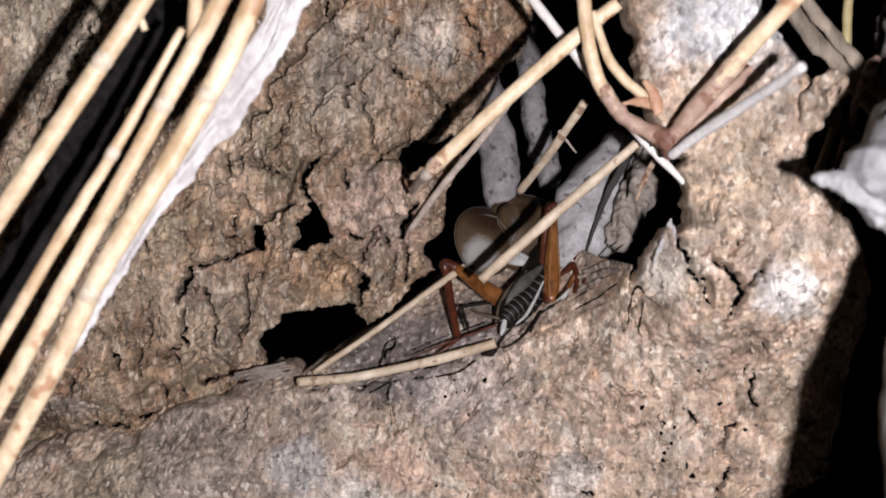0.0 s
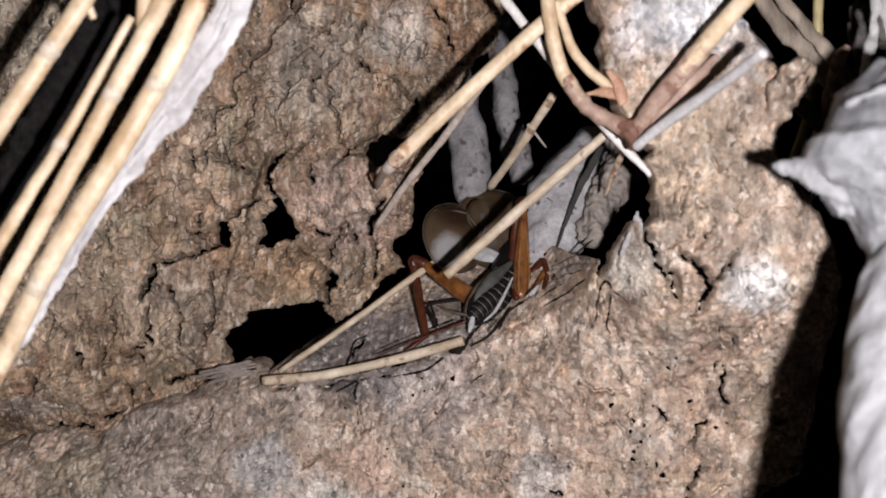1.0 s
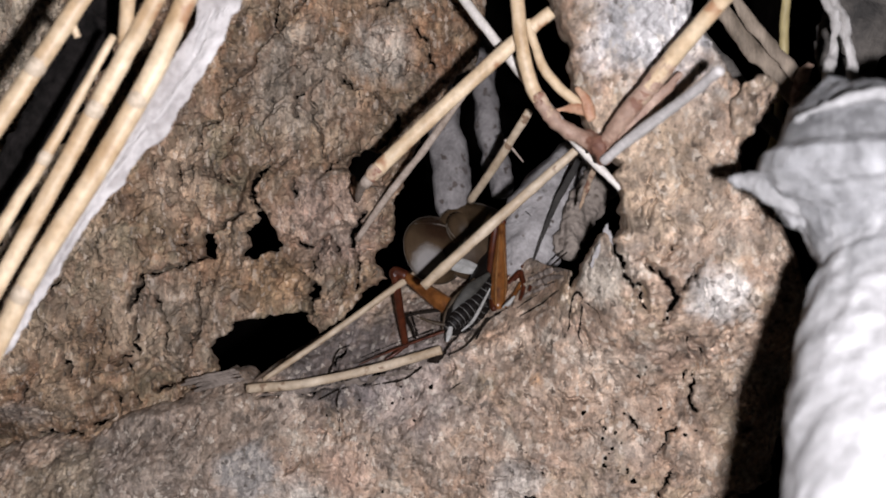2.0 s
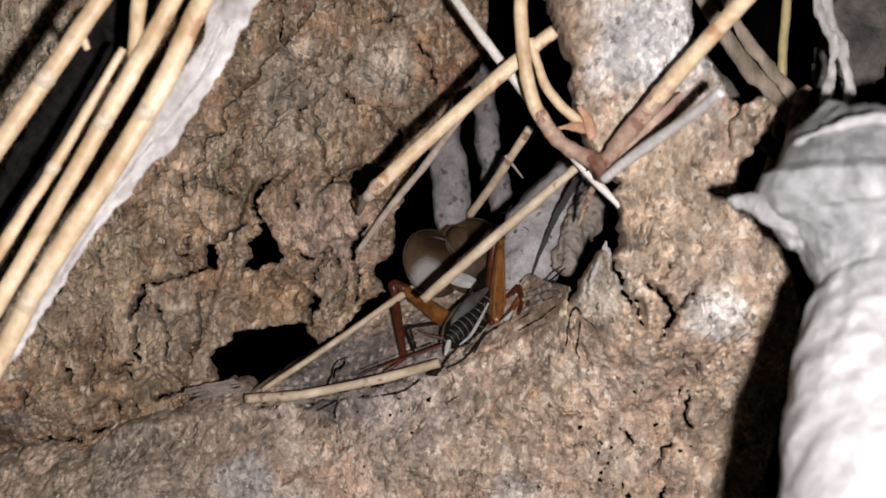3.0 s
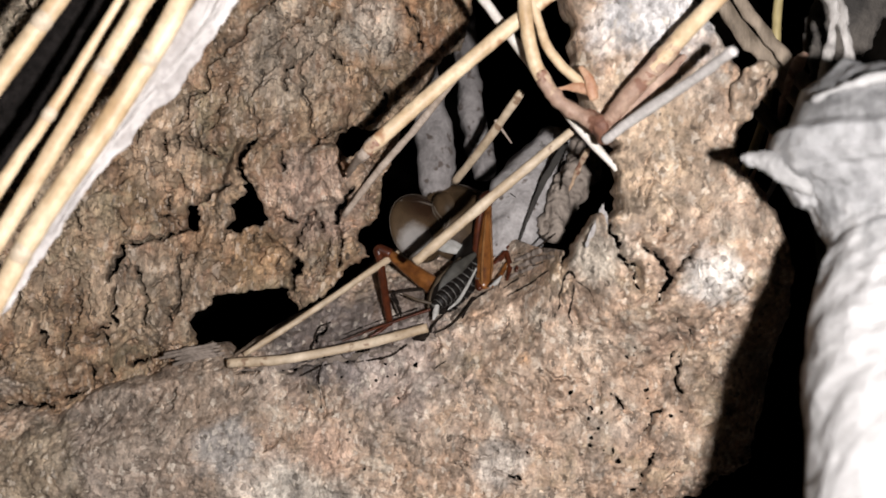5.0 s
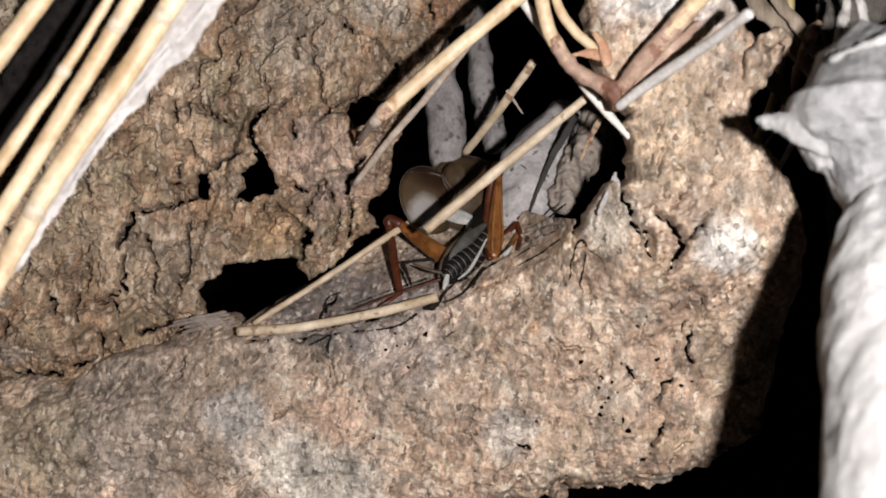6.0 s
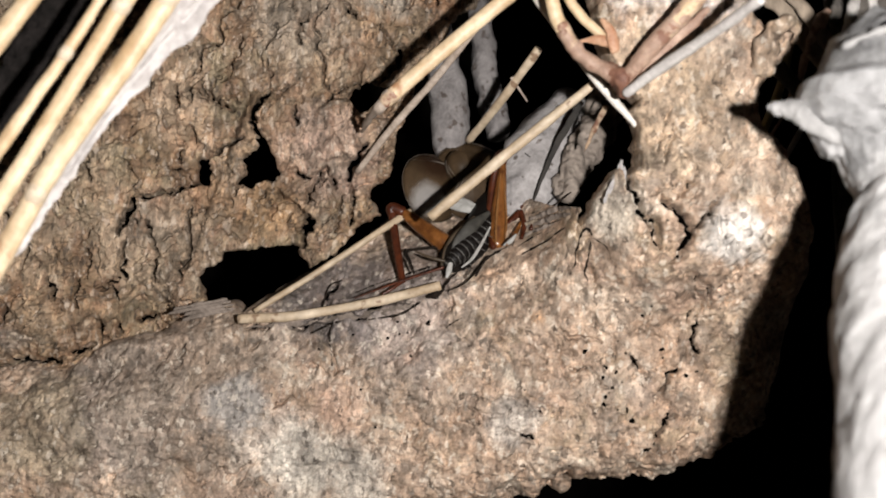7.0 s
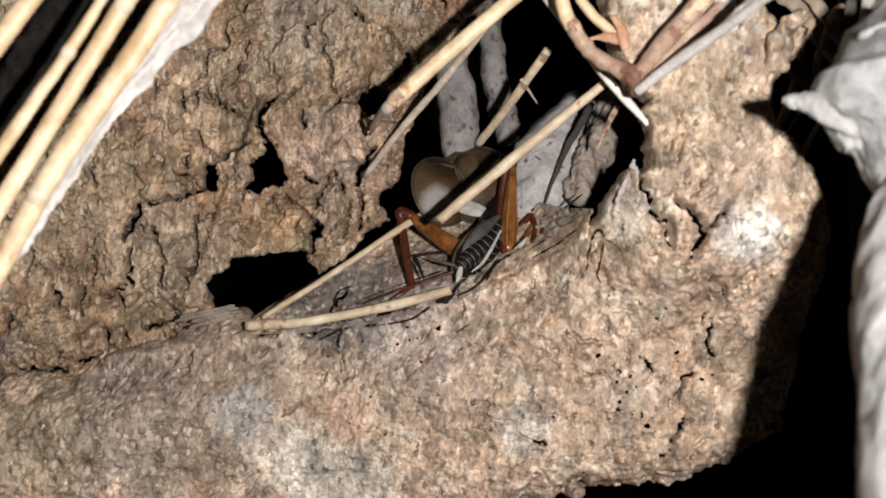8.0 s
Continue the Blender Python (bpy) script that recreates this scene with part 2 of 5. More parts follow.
def wood_material(name, low, high, rough=0.6, streak=(1, 1, 1), scale=500, relief=0.15, spots=None, shine=0.5, grey_dim_patch=None):
    m, nt, b = nodes(name, rough)
    b.inputs["Specular IOR Level"].default_value = shine
    v = coords(nt, streak)
    n1 = noise_tex(nt, v, scale, 6, 0.65, 0.3)
    n2 = noise_tex(nt, v, scale * 6, 4, 0.6)
    c = ramp(nt, n1, [(0.32, low), (0.68, high)])
    c = mix(nt, 0.45, c, ramp(nt, n2, [(0.3, grey(0.6)), (0.7, grey(1.3))]), "MULTIPLY")
    if spots:
        c = mix(nt, ramp(nt, noise_tex(nt, coords(nt), spots[0], 3, 0.5), [(spots[1], grey(0)), (spots[1] + 0.06, grey(1))]), c, spots[2])
    if grey_dim_patch:
        mottle = ramp(nt, noise_tex(nt, coords(nt), 190, 7, 0.7, 0.6), [(0.34, tuple(0.5 * k for k in grey_dim_patch[2])), (0.66, tuple(1.75 * k for k in grey_dim_patch[2]))])
        c = mix(nt, patch_mask(nt, grey_dim_patch[0], grey_dim_patch[1], coords(nt), 0.6), c, mottle)
    nt.links.new(c, b.inputs["Base Color"])
    one = bump(nt, b, n1, relief * MM, 0.8)
    bump(nt, b, n2, 0.3 * relief * MM, 0.8, one)
    return m


needle_mat = wood_material("dry_needle", (0.40, 0.27, 0.145), (0.66, 0.53, 0.36), 0.5, (1, 1, 1), 210, 0.12, (330, 0.64, (0.34, 0.19, 0.10)))
joint_mat = wood_material("needle_joint", (0.36, 0.275, 0.185), (0.58, 0.485, 0.365), 0.6, (1, 1, 1), 500, 0.15)
thin_needle_mat = wood_material("weathered_needle", (0.25, 0.175, 0.10), (0.50, 0.41, 0.30), 0.6, (1, 1, 1), 190, 0.12, (700, 0.62, (0.20, 0.13, 0.08)))
white_needle_mat = wood_material("bleached_needle", (0.46, 0.42, 0.37), (0.62, 0.58, 0.53), 0.6, (1, 1, 1), 500, 0.06)
grey_needle_mat = wood_material("grey_needle", (0.22, 0.17, 0.13), (0.42, 0.35, 0.29), 0.7, (1, 1, 1), 700, 0.12)
sheath_mat = wood_material("brown_sheath", (0.09, 0.035, 0.022), (0.24, 0.12, 0.075), 0.65, (1, 1, 1), 700, 0.2)
blend_mat = wood_material("pinkish_straw", (0.28, 0.175, 0.105), (0.52, 0.395, 0.28), 0.6, (1, 1, 1), 400, 0.12, (500, 0.58, (0.22, 0.115, 0.075)))
orange_sheath_mat = wood_material("orange_sheath", (0.27, 0.115, 0.055), (0.46, 0.29, 0.185), 0.6, (1, 1, 1), 600, 0.15)
base_mat = wood_material("pinkish_base", (0.19, 0.108, 0.073), (0.39, 0.275, 0.205), 0.65, (1, 1, 1), 400, 0.15, (500, 0.6, (0.17, 0.085, 0.055)))
pale_strip_mat = wood_material("bleached_strip", (0.30, 0.275, 0.262), (0.56, 0.53, 0.51), 0.85, (1, 1, 1), 240, 0.5)
stub_mat = wood_material("pale_dead_wood", (0.11, 0.10, 0.097), (0.235, 0.217, 0.21), 0.85, (1, 1, 1), 450, 0.5, (760, 0.60, (0.07, 0.055, 0.048)))
lump_mat = wood_material("pale_speckled_wood", (0.24, 0.222, 0.215), (0.40, 0.378, 0.368), 0.85, (1, 1, 1), 330, 0.5, (620, 0.61, (0.09, 0.072, 0.062)))
fibre_mat = wood_material("black_fibre", (0.004, 0.003, 0.002), (0.016, 0.011, 0.008), 0.9, (1, 1, 1), 400, 0.1, shine=0.1)
inner_mat = wood_material("brown_inner_wood", (0.08, 0.062, 0.048), (0.215, 0.175, 0.145), 0.85, (1, 1, 1), 400, 0.5)
# wood of the hollow and cracks, near-black with their shade in the colour
rot_shade_mat = wood_material("rotten_wood_shade_black", (0.0015, 0.0012, 0.001), (0.006, 0.005, 0.004), 0.95, (1, 1, 1), 120, 1.0, shine=0.02)
pale_grey_mat = wood_material("pale_grey_needle", (0.34, 0.315, 0.295), (0.52, 0.49, 0.465), 0.7, (1, 1, 1), 400, 0.1)
# greyer mottled knob; its dimmer light is also put into the colour
stick_mat = wood_material("weathered_grey_wood", (0.33, 0.32, 0.313), (0.60, 0.588, 0.58), 0.9, (1, 1, 0.8), 300, 0.4, (220, 0.70, (0.2, 0.185, 0.175)), grey_dim_patch=((15.5, 54, 79), 13, (0.21, 0.208, 0.207)))
knob_mat = wood_material("mottled_grey_wood", (0.13, 0.128, 0.126), (0.40, 0.39, 0.38), 0.9, (1, 1, 1), 200, 0.35)
stem_mat = wood_material("dead_brown_stem", (0.11, 0.085, 0.06), (0.30, 0.24, 0.18), 0.8, (1, 1, 0.3), 500, 0.3)
straw_mat = wood_material("olive_straw", (0.26, 0.21, 0.09), (0.38, 0.31, 0.15), 0.6, (1, 1, 0.3), 400, 0.1)
twig_mat = wood_material("silver_twig", (0.2, 0.185, 0.17), (0.5, 0.475, 0.45), 0.8, (1, 1, 0.25), 600, 0.3)
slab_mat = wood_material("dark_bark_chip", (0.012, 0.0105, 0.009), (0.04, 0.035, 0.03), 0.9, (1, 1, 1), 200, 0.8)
mottled_mat = wood_material("mottled_inner_wood", (0.13, 0.105, 0.086), (0.32, 0.27, 0.225), 0.85, (1, 1, 1), 330, 0.5, (620, 0.6, (0.09, 0.07, 0.055)))
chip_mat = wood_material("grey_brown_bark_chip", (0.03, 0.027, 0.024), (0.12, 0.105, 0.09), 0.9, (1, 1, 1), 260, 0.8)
# near-black for the strip that stands for the needles' shadow
shadow_fill_mat = wood_material("painted_shadow_black", (0.003, 0.0025, 0.002), (0.016, 0.013, 0.012), 0.9, (1, 1, 1), 420, 0.8, shine=0.15)
soil_mat = wood_material("forest_soil", (0.012, 0.009, 0.006), (0.05, 0.037, 0.025), 0.95, (1, 1, 1), 60, 4.0)


# ---- mesh helpers (millimetres in, metres out) ----
def mesh_object(name, verts, faces, mat, parent=None, label="", shade=True, origin=(0, 0, 0)):
    me = bpy.data.meshes.new(name)
    v = (np.asarray(verts, float) - np.asarray(origin, float)) * MM
    me.from_pydata(v.tolist() if len(v) < 5000 else v, [], faces if isinstance(faces, list) else faces.tolist())
    me.materials.append(mat)
    me.polygons.foreach_set("use_smooth", [shade] * len(me.polygons))
    me.update()
    ob = new(name, me)
    if parent is not None:
        ob.parent = parent
        base = parent
        at = Vector(origin) * MM
        while base is not None:
            at = at - base.location
            base = base.parent
        ob.location = at
    else:
        ob.location = Vector(origin) * MM
    if label:
        ob["label"] = label
    return ob


def thing(name, place, label, category, group="", kind=""):
    ob = new(name)
    ob.location = Vector(place) * MM
    ob.empty_display_size = 0.002
    return tagged(ob, label, category, group, kind)


def spline(points, per=8):
    p = np.asarray(points, float)
    if len(p) == 2:
        t = np.linspace(0, 1, per + 1)[:, None]
        return p[0] + (p[1] - p[0]) * t
    q = np.vstack([2 * p[0] - p[1], p, 2 * p[-1] - p[-2]])
    out = []
    for i in range(1, len(q) - 2):
        t = np.linspace(0, 1, per, endpoint=False)[:, None]
        a, b, c, d = q[i - 1], q[i], q[i + 1], q[i + 2]
        out.append(0.5 * (2 * b + (c - a) * t + (2 * a - 5 * b + 4 * c - d) * t**2 + (3 * b - a - 3 * c + d) * t**3))
    return np.vstack(out + [p[-1:]])


def frames_along(path):
    tan = np.gradient(path, axis=0)
    tan /= np.linalg.norm(tan, axis=1)[:, None] + 1e-12
    up = np.array([0, -1.0, 0.0]) if abs(tan[0][1]) < 0.9 else np.array([1.0, 0, 0])
    sides, ups = [], []
    for t in tan:
        s = np.cross(up, t)
        s /= np.linalg.norm(s)
        up = np.cross(t, s)
        sides.append(s)
        ups.append(up)
    return np.array(sides), np.array(ups), tan


def tube(points, radii, sides=10, per=8, flat=1.0, rough=0.0, size=1.0, cut=False, seed=0.0):
    """A tapered, bent, capped tube. radii: along the points. flat: thickness over width. rough: relief in mm."""
    path = spline(points, per)
    r = np.interp(np.linspace(0, 1, len(path)), np.linspace(0, 1, len(radii)), radii)
    s, u, t = frames_along(path)
    if not cut:
        lead, tail = np.array([0.55, 0.9]), np.array([0.9, 0.55])
        path = np.vstack([path[0] - t[0] * r[0] * 0.5, path[0] - t[0] * r[0] * 0.3, path, path[-1] + t[-1] * r[-1] * 0.3, path[-1] + t[-1] * r[-1] * 0.5])
        r = np.r_[r[0] * lead[0], r[0] * lead[1], r, r[-1] * tail[0], r[-1] * tail[1]]
        s, u = np.vstack([s[:1], s[:1], s, s[-1:], s[-1:]]), np.vstack([u[:1], u[:1], u, u[-1:], u[-1:]])
    a = np.linspace(0, 2 * np.pi, sides, endpoint=False)
    rr = np.repeat(r[:, None], sides, 1)
    ring = path[:, None] + rr[..., None] * (np.cos(a)[None, :, None] * s[:, None] + flat * np.sin(a)[None, :, None] * u[:, None])
    if rough:
        out = ring - path[:, None]
        out /= np.linalg.norm(out, axis=2)[..., None] + 1e-9
        n = fbm(ring[..., 0] + seed, ring[..., 1], ring[..., 2], size, 4)
        ring = ring + out * (rough * n)[..., None]
    n = len(path)
    v = np.vstack([ring.reshape(-1, 3), path[:1], path[-1:]])
    f = []
    for i in range(n - 1):
        for j in range(sides):
            k = (j + 1) % sides
            f.append((i * sides + j, i * sides + k, (i + 1) * sides + k, (i + 1) * sides + j))
    for j in range(sides):
        k = (j + 1) % sides
        f.append((n * sides, k, j))
        f.append((n * sides + 1, (n - 1) * sides + j, (n - 1) * sides + k))
    return v, f


def tube_object(name, points, radii, mat, parent=None, label="", **how):
    v, f = tube(points, radii, **how)
    return mesh_object(name, v, f, mat, parent, label, origin=points[0])


def edge_distance(x, z, poly):
    """Signed distance to a closed outline, negative inside."""
    p = np.asarray(poly, float)
    q = np.roll(p, -1, 0)
    best = np.full(x.shape, 1e9)
    inside = np.zeros(x.shape, bool)
    for (ax, az), (bx, bz) in zip(p, q):
        dx, dz = bx - ax, bz - az
        t = np.clip(((x - ax) * dx + (z - az) * dz) / (dx * dx + dz * dz + 1e-12), 0, 1)
        best = np.minimum(best, np.hypot(x - ax - t * dx, z - az - t * dz))
        if az != bz:
            cross = ((az > z) != (bz > z)) & (x < dx * (z - az) / dz + ax)
            inside ^= cross
    return np.where(inside, -best, best)


def line_distance(x, z, pts, reach=2.0):
    """Distance to a line, and how far along it from its nearer end; far from it, a large number."""
    p = np.asarray(pts, float)
    best, ends = np.full(x.shape, 1e3), np.full(x.shape, 1e3)
    near = (x > p[:, 0].min() - reach) & (x < p[:, 0].max() + reach) & (z > p[:, 1].min() - reach) & (z < p[:, 1].max() + reach)
    xs, zs = x[near], z[near]
    if len(xs):
        d = np.full(xs.shape, 1e3)
        for (ax, az), (bx, bz) in zip(p[:-1], p[1:]):
            dx, dz = bx - ax, bz - az
            t = np.clip(((xs - ax) * dx + (zs - az) * dz) / (dx * dx + dz * dz + 1e-12), 0, 1)
            d = np.minimum(d, np.hypot(xs - ax - t * dx, zs - az - t * dz))
        best[near] = d
        ends[near] = np.minimum(np.hypot(xs - p[0, 0], zs - p[0, 1]), np.hypot(xs - p[-1, 0], zs - p[-1, 1]))
    return best, ends


def crooked(pts, jag, seed):
    """A cracked line: the given course with smaller and smaller bends."""
    rng = random.Random(seed)
    pts = [np.array(p, float) for p in pts]
    for _ in range(3):
        out = [pts[0]]
        for a, b in zip(pts[:-1], pts[1:]):
            d = b - a
            m = (a + b) / 2 + np.array([-d[1], d[0]]) * rng.uniform(-jag, jag)
            out += [m, b]
        pts = out
    return pts


def grid_field(name, xs, zs, depth, outside, outline, mat, inner, thick, parent, label, tone, swing=None):
    """A slab whose face is y = depth(x, z) over a grid, cut where outside(x, z) > 0, its rim drawn to the outline."""
    X, Z = np.meshgrid(xs, zs)
    sd = outside(X, Z)
    gz, gx = np.gradient(sd, zs, xs)
    length = np.sqrt(gx * gx + gz * gz) + 0.3
    step = np.minimum(np.gradient(xs)[None, :], np.gradient(zs)[:, None])
    move = np.clip(sd, -0.8 * step, 0.8 * step) * (np.abs(sd) < 0.8 * step)
    X, Z = X - move * gx / length, Z - move * gz / length
    keep = sd < 0.75 * step
    Y = depth(X, Z, sd)
    X0, Z0 = X, Z
    if swing is not None:
        dy = swing(X, Z)
        X, Y, Z = X * (1 + dy / (130 + Y)), Y + dy, Z * (1 + dy / (130 + Y))
    nz, nx = X.shape
    i = np.arange(nz * nx).reshape(nz, nx)
    q = np.stack([i[:-1, :-1], i[:-1, 1:], i[1:, 1:], i[1:, :-1]], -1).reshape(-1, 4)
    q = q[keep.ravel()[q].all(1)]
    # rim: border edges drawn back by the thickness
    e = np.concatenate([q[:, [0, 1]], q[:, [1, 2]], q[:, [2, 3]], q[:, [3, 0]]])
    code = np.sort(e, 1) @ np.array([nz * nx, 1])
    _, first, count = np.unique(code, return_index=True, return_counts=True)
    e = e[first[count == 1]]
    rim = np.unique(e)
    v = np.stack([X.ravel(), Y.ravel(), Z.ravel()], -1)
    back = np.full(nz * nx, -1)
    used = np.unique(q)
    back[used] = np.arange(len(used))
    low = np.full(nz * nx, -1)
    low[rim] = len(used) + np.arange(len(rim))
    lowv = v[rim] + [0, thick, 0]
    lowv[:, 0] += 0.25 * fbm(lowv[:, 0], 2.0, lowv[:, 2], 1.5, 3)
    lowv[:, 2] += 0.25 * fbm(lowv[:, 0], 7.0, lowv[:, 2], 1.5, 3)
    sides = np.stack([back[e[:, 1]], back[e[:, 0]], low[e[:, 0]], low[e[:, 1]]], -1)
    # back: a coarser sheet of the same outline
    c = 6
    j = i[::c, ::c]
    qb = np.stack([j[:-1, :-1], j[1:, :-1], j[1:, 1:], j[:-1, 1:]], -1).reshape(-1, 4)
    inside = (sd < -0.3).ravel()
    qb = qb[inside[qb].all(1)]
    ub = np.unique(qb)
    bb = np.full(nz * nx, -1)
    bb[ub] = len(used) + len(rim) + np.arange(len(ub))
    verts = np.vstack([v[used], lowv, v[ub] + [0, thick, 0]])
    ob = mesh_object(name, verts, np.vstack([back[q], sides, bb[qb]]), mat, parent, label)
    ob.data.attributes.new("flake", "FLOAT", "POINT").data.foreach_set("value", tone(np.concatenate([X0.ravel()[used], X0.ravel()[rim], X0.ravel()[ub]]), np.concatenate([Z0.ravel()[used], Z0.ravel()[rim], Z0.ravel()[ub]])))
    ob.data.materials.append(inner)
    # rims deep inside cracks and pits take the inner near-black, standing for shade
    deep = outline(X0.ravel()[e[:, 0]], Z0.ravel()[e[:, 0]]) < -0.6
    ob.data.polygons.foreach_set("material_index", np.concatenate([np.zeros(len(q), int), deep.astype(int), np.zeros(len(qb), int)]))
    return ob


def spans(*stops):
    """Grid lines: (start, end, step) one after the other."""
    out = [np.arange(a, b, s) for a, b, s in stops]
    return np.concatenate(out + [[stops[-1][1]]])


def flakes(x, z, size, levels, amp, seed):
    """Peeling layers: stepped plates with steep, ragged edges."""
    ragged = 0.12 * size * fbm(x, 6.0 + seed, z, 0.3 * size, 3)
    n = (fbm(x * 0.8 + seed + ragged, 3.3, z + ragged, size, 5, 0.55) + 1.2) * levels
    base = np.floor(n)
    return -amp * ((base + smooth(0.88, 1.0, n - base)) / levels - 1.2 + 0.4 / levels)


def scales(x, z, size, turn, stretch, seed):
    """Overlapping bark scales. For each place: a random number of its scale, a second one, the way from its middle, and the distance to its edge."""
    c, n = math.cos(radians(turn)), math.sin(radians(turn))
    u = ((c * x + n * z) / stretch + 0.45 * size * fbm(x, 5.0 + seed, z, 0.8 * size, 3)) / size
    w = ((c * z - n * x) + 0.45 * size * fbm(x, 9.0 + seed, z, 0.8 * size, 3)) / size
    iu, iw = np.floor(u).astype(int), np.floor(w).astype(int)
    k = int(seed)
    best, second = np.full(x.shape, 9.0), np.full(x.shape, 9.0)
    one, two, du, dw = (np.zeros(x.shape) for _ in range(4))
    for a in (-1, 0, 1):
        for b in (-1, 0, 1):
            ju, jw = iu + a, iw + b
            pu = ju + 0.5 + 0.42 * lattice(ju, jw, k + 1)
            pw = jw + 0.5 + 0.42 * lattice(ju, jw, k + 2)
            d = np.hypot(u - pu, w - pw)
            near = d < best
            second = np.where(near, best, np.minimum(second, d))
            one = np.where(near, lattice(ju, jw, k + 3), one)
            two = np.where(near, lattice(ju, jw, k + 4), two)
            du, dw = np.where(near, u - pu, du), np.where(near, w - pw, dw)
            best = np.minimum(best, d)
    return one, two, du, dw, second - best


def scaly(x, z, size, turn, stretch, step, tilt, seed):
    """Relief of the scales: each stands at its own height and tilts its own way; here and there a gap between two opens."""
    one, two, du, dw, edge = scales(x, z, size, turn, stretch, seed)
    lift = step * one + tilt * (du * two + dw * (0.6 + 0.8 * one))
    gap = smooth(0.14, 0.0, edge) * smooth(0.3, 0.7, two) * smooth(-0.1, 0.2, dw)
    return lift + 1.0 * step * gap


# ---- the hollow stump: bark wall, root and inner wood ----
stump = thing("tree_stump", (-10, 20, -70), "weathered brown hollow tree stump with cracked and peeling bark", "tree stump")

CRACKS = []


def crack(wide, deep, *pts, jag=0.22):
    CRACKS.append((wide, deep, crooked(pts, jag, len(CRACKS))))


def cracks_of(first, last):
    return CRACKS[first:last]


def ragged(x, z):
    return x + 0.22 * fbm(x, 61.0, z, 0.6, 3), z + 0.22 * fbm(x, 67.0, z, 0.6, 3)


def carve(x, z, some, y):
    wx, wz = ragged(x, z)
    for wide, deep, pts in some:
        d, ends = line_distance(wx, wz, pts)
        w = (0.8 * wide + 0.12) * np.clip(0.35 + ends / 1.2, 0, 1)
        y = y + 1.2 * deep * np.clip(1 - d / w, 0, 1)
    return y


def slits(x, z, some, gape, d):
    """The wide cracks gape: they are cut right through, wider and narrower along their course."""
    wx, wz = ragged(x, z)
    vary = np.clip(0.85 + 0.8 * fbm(x, 71.0, z, 1.3, 3), 0.25, 1.6)
    for wide, deep, pts in some:
        if wide >= 0.21:
            far, ends = line_distance(wx, wz, pts)
            d = np.maximum(d, gape * wide * vary * np.clip(0.35 + ends / 1.0, 0, 1) - far)
    return d


def small_cracks(count, box, seed, lean, widest=0.23, deep=1.8):
    """Short fine cracks strewn over a stretch of bark."""
    rng = random.Random(seed)
    for _ in range(count):
        x, z = rng.uniform(box[0], box[1]), rng.uniform(box[2], box[3])
        a, far = rng.gauss(lean, 0.7), rng.uniform(1.2, 4.5)
        pts = [(x, z)]
        for _ in range(3):
            a += rng.gauss(0, 0.35)
            x, z = x + far / 3 * math.cos(a), z + far / 3 * math.sin(a)
            pts.append((x, z))
        crack(rng.choice((0.1, 0.12, 0.14, 0.16, 0.18, 0.2, widest, widest)), rng.uniform(deep / 2, deep), *pts, jag=0.2)


# cracks in the bark wall
crack(0.2, 2.0, (-14.14, 30.18), (-14.92, 28.87), (-18.07, 24.81), (-21.73, 20.36), (-25.27, 16.43), (-24.61, 15.25))
crack(0.22, 1.6, (-24.61, 15.25), (-27.10, 13.16), (-27.75, 10.87))
crack(0.2, 1.4, (-22.52, 15.45), (-23.50, 12.50), (-24.48, 10.21))
crack(0.2, 1.5, (-12.70, 19.70), (-14.34, 18.07), (-13.68, 13.81), (-12.79, 9.95))
crack(0.25, 1.5, (-11.39, 20.36), (-10.08, 19.05), (-8.77, 18.39))
crack(0.44, 2.6, (-19.44, 9.33), (-20.06, 8.24), (-20.89, 7.16), (-21.03, 6.08), (-20.64, 5.19), (-20.15, 4.3))
crack(0.24, 1.8, (-26.17, 1.77), (-24.76, 2.68), (-23.26, 3.65), (-21.96, 4.3))
crack(0.3, 2.2, (-27.2, -0.89), (-28.63, -1.52), (-30.12, -1.96), (-31.06, -2.25), (-32.74, -2.62), (-34.41, -2.81))
crack(0.42, 2.4, (-34.29, -2.7), (-34.81, -3.36), (-35.07, -4.29), (-35.69, -5.22), (-36.32, -6.16), (-36.68, -7.1))
crack(0.24, 1.8, (-35.67, -7.48), (-36.16, -8.99), (-36.34, -10.32), (-35.97, -12.43))
crack(0.22, 1.5, (-33.29, -5.22), (-33.04, -6.91), (-32.41, -8.61), (-32.17, -10.51), (-32.6, -12.43))
crack(0.22, 1.6, (-28.21, -3.73), (-28.58, -5.6), (-28.46, -7.85), (-28.96, -9.94), (-29.36, -10.51))
crack(0.24, 1.6, (-29.27, 2.85), (-29.57, 2.13), (-29.19, 1.22))
crack(0.22, 1.5, (-27.86, 5.19), (-27.47, 4.47), (-27.67, 3.57))
crack(0.22, 1.5, (-25.83, 9.15), (-24.92, 7.88), (-23.12, 7.34))
crack(0.36, 1.7, (-45.41, -12.55), (-45.14, -15.20))
crack(0.25, 1.5, (-41.43, -12.55), (-42.42, -14.54), (-41.76, -15.87))
crack(0.22, 1.4, (-37.58, -13.21), (-37.31, -15.20))
crack(0.22, 1.3, (-44.43, -3.23), (-47.73, -8.50), (-48.72, -11.80))
crack(0.22, 1.6, (-16.27, 7.88), (-16.45, 6.98), (-16.1, 5.72))
crack(0.22, 1.6, (-13.75, 0.69), (-14.4, -0.8), (-15.0, -1.92), (-15.1, -2.86))
crack(0.2, 1.8, (-18.24, -1.35), (-17.56, -2.48), (-16.14, -3.42), (-15.14, -4.19))
crack(0.5, 2.2, (-15.14, -4.19), (-14.82, -5.52), (-15.52, -6.85))
crack(0.24, 2.0, (-15.52, -6.85), (-16.0, -7.99))
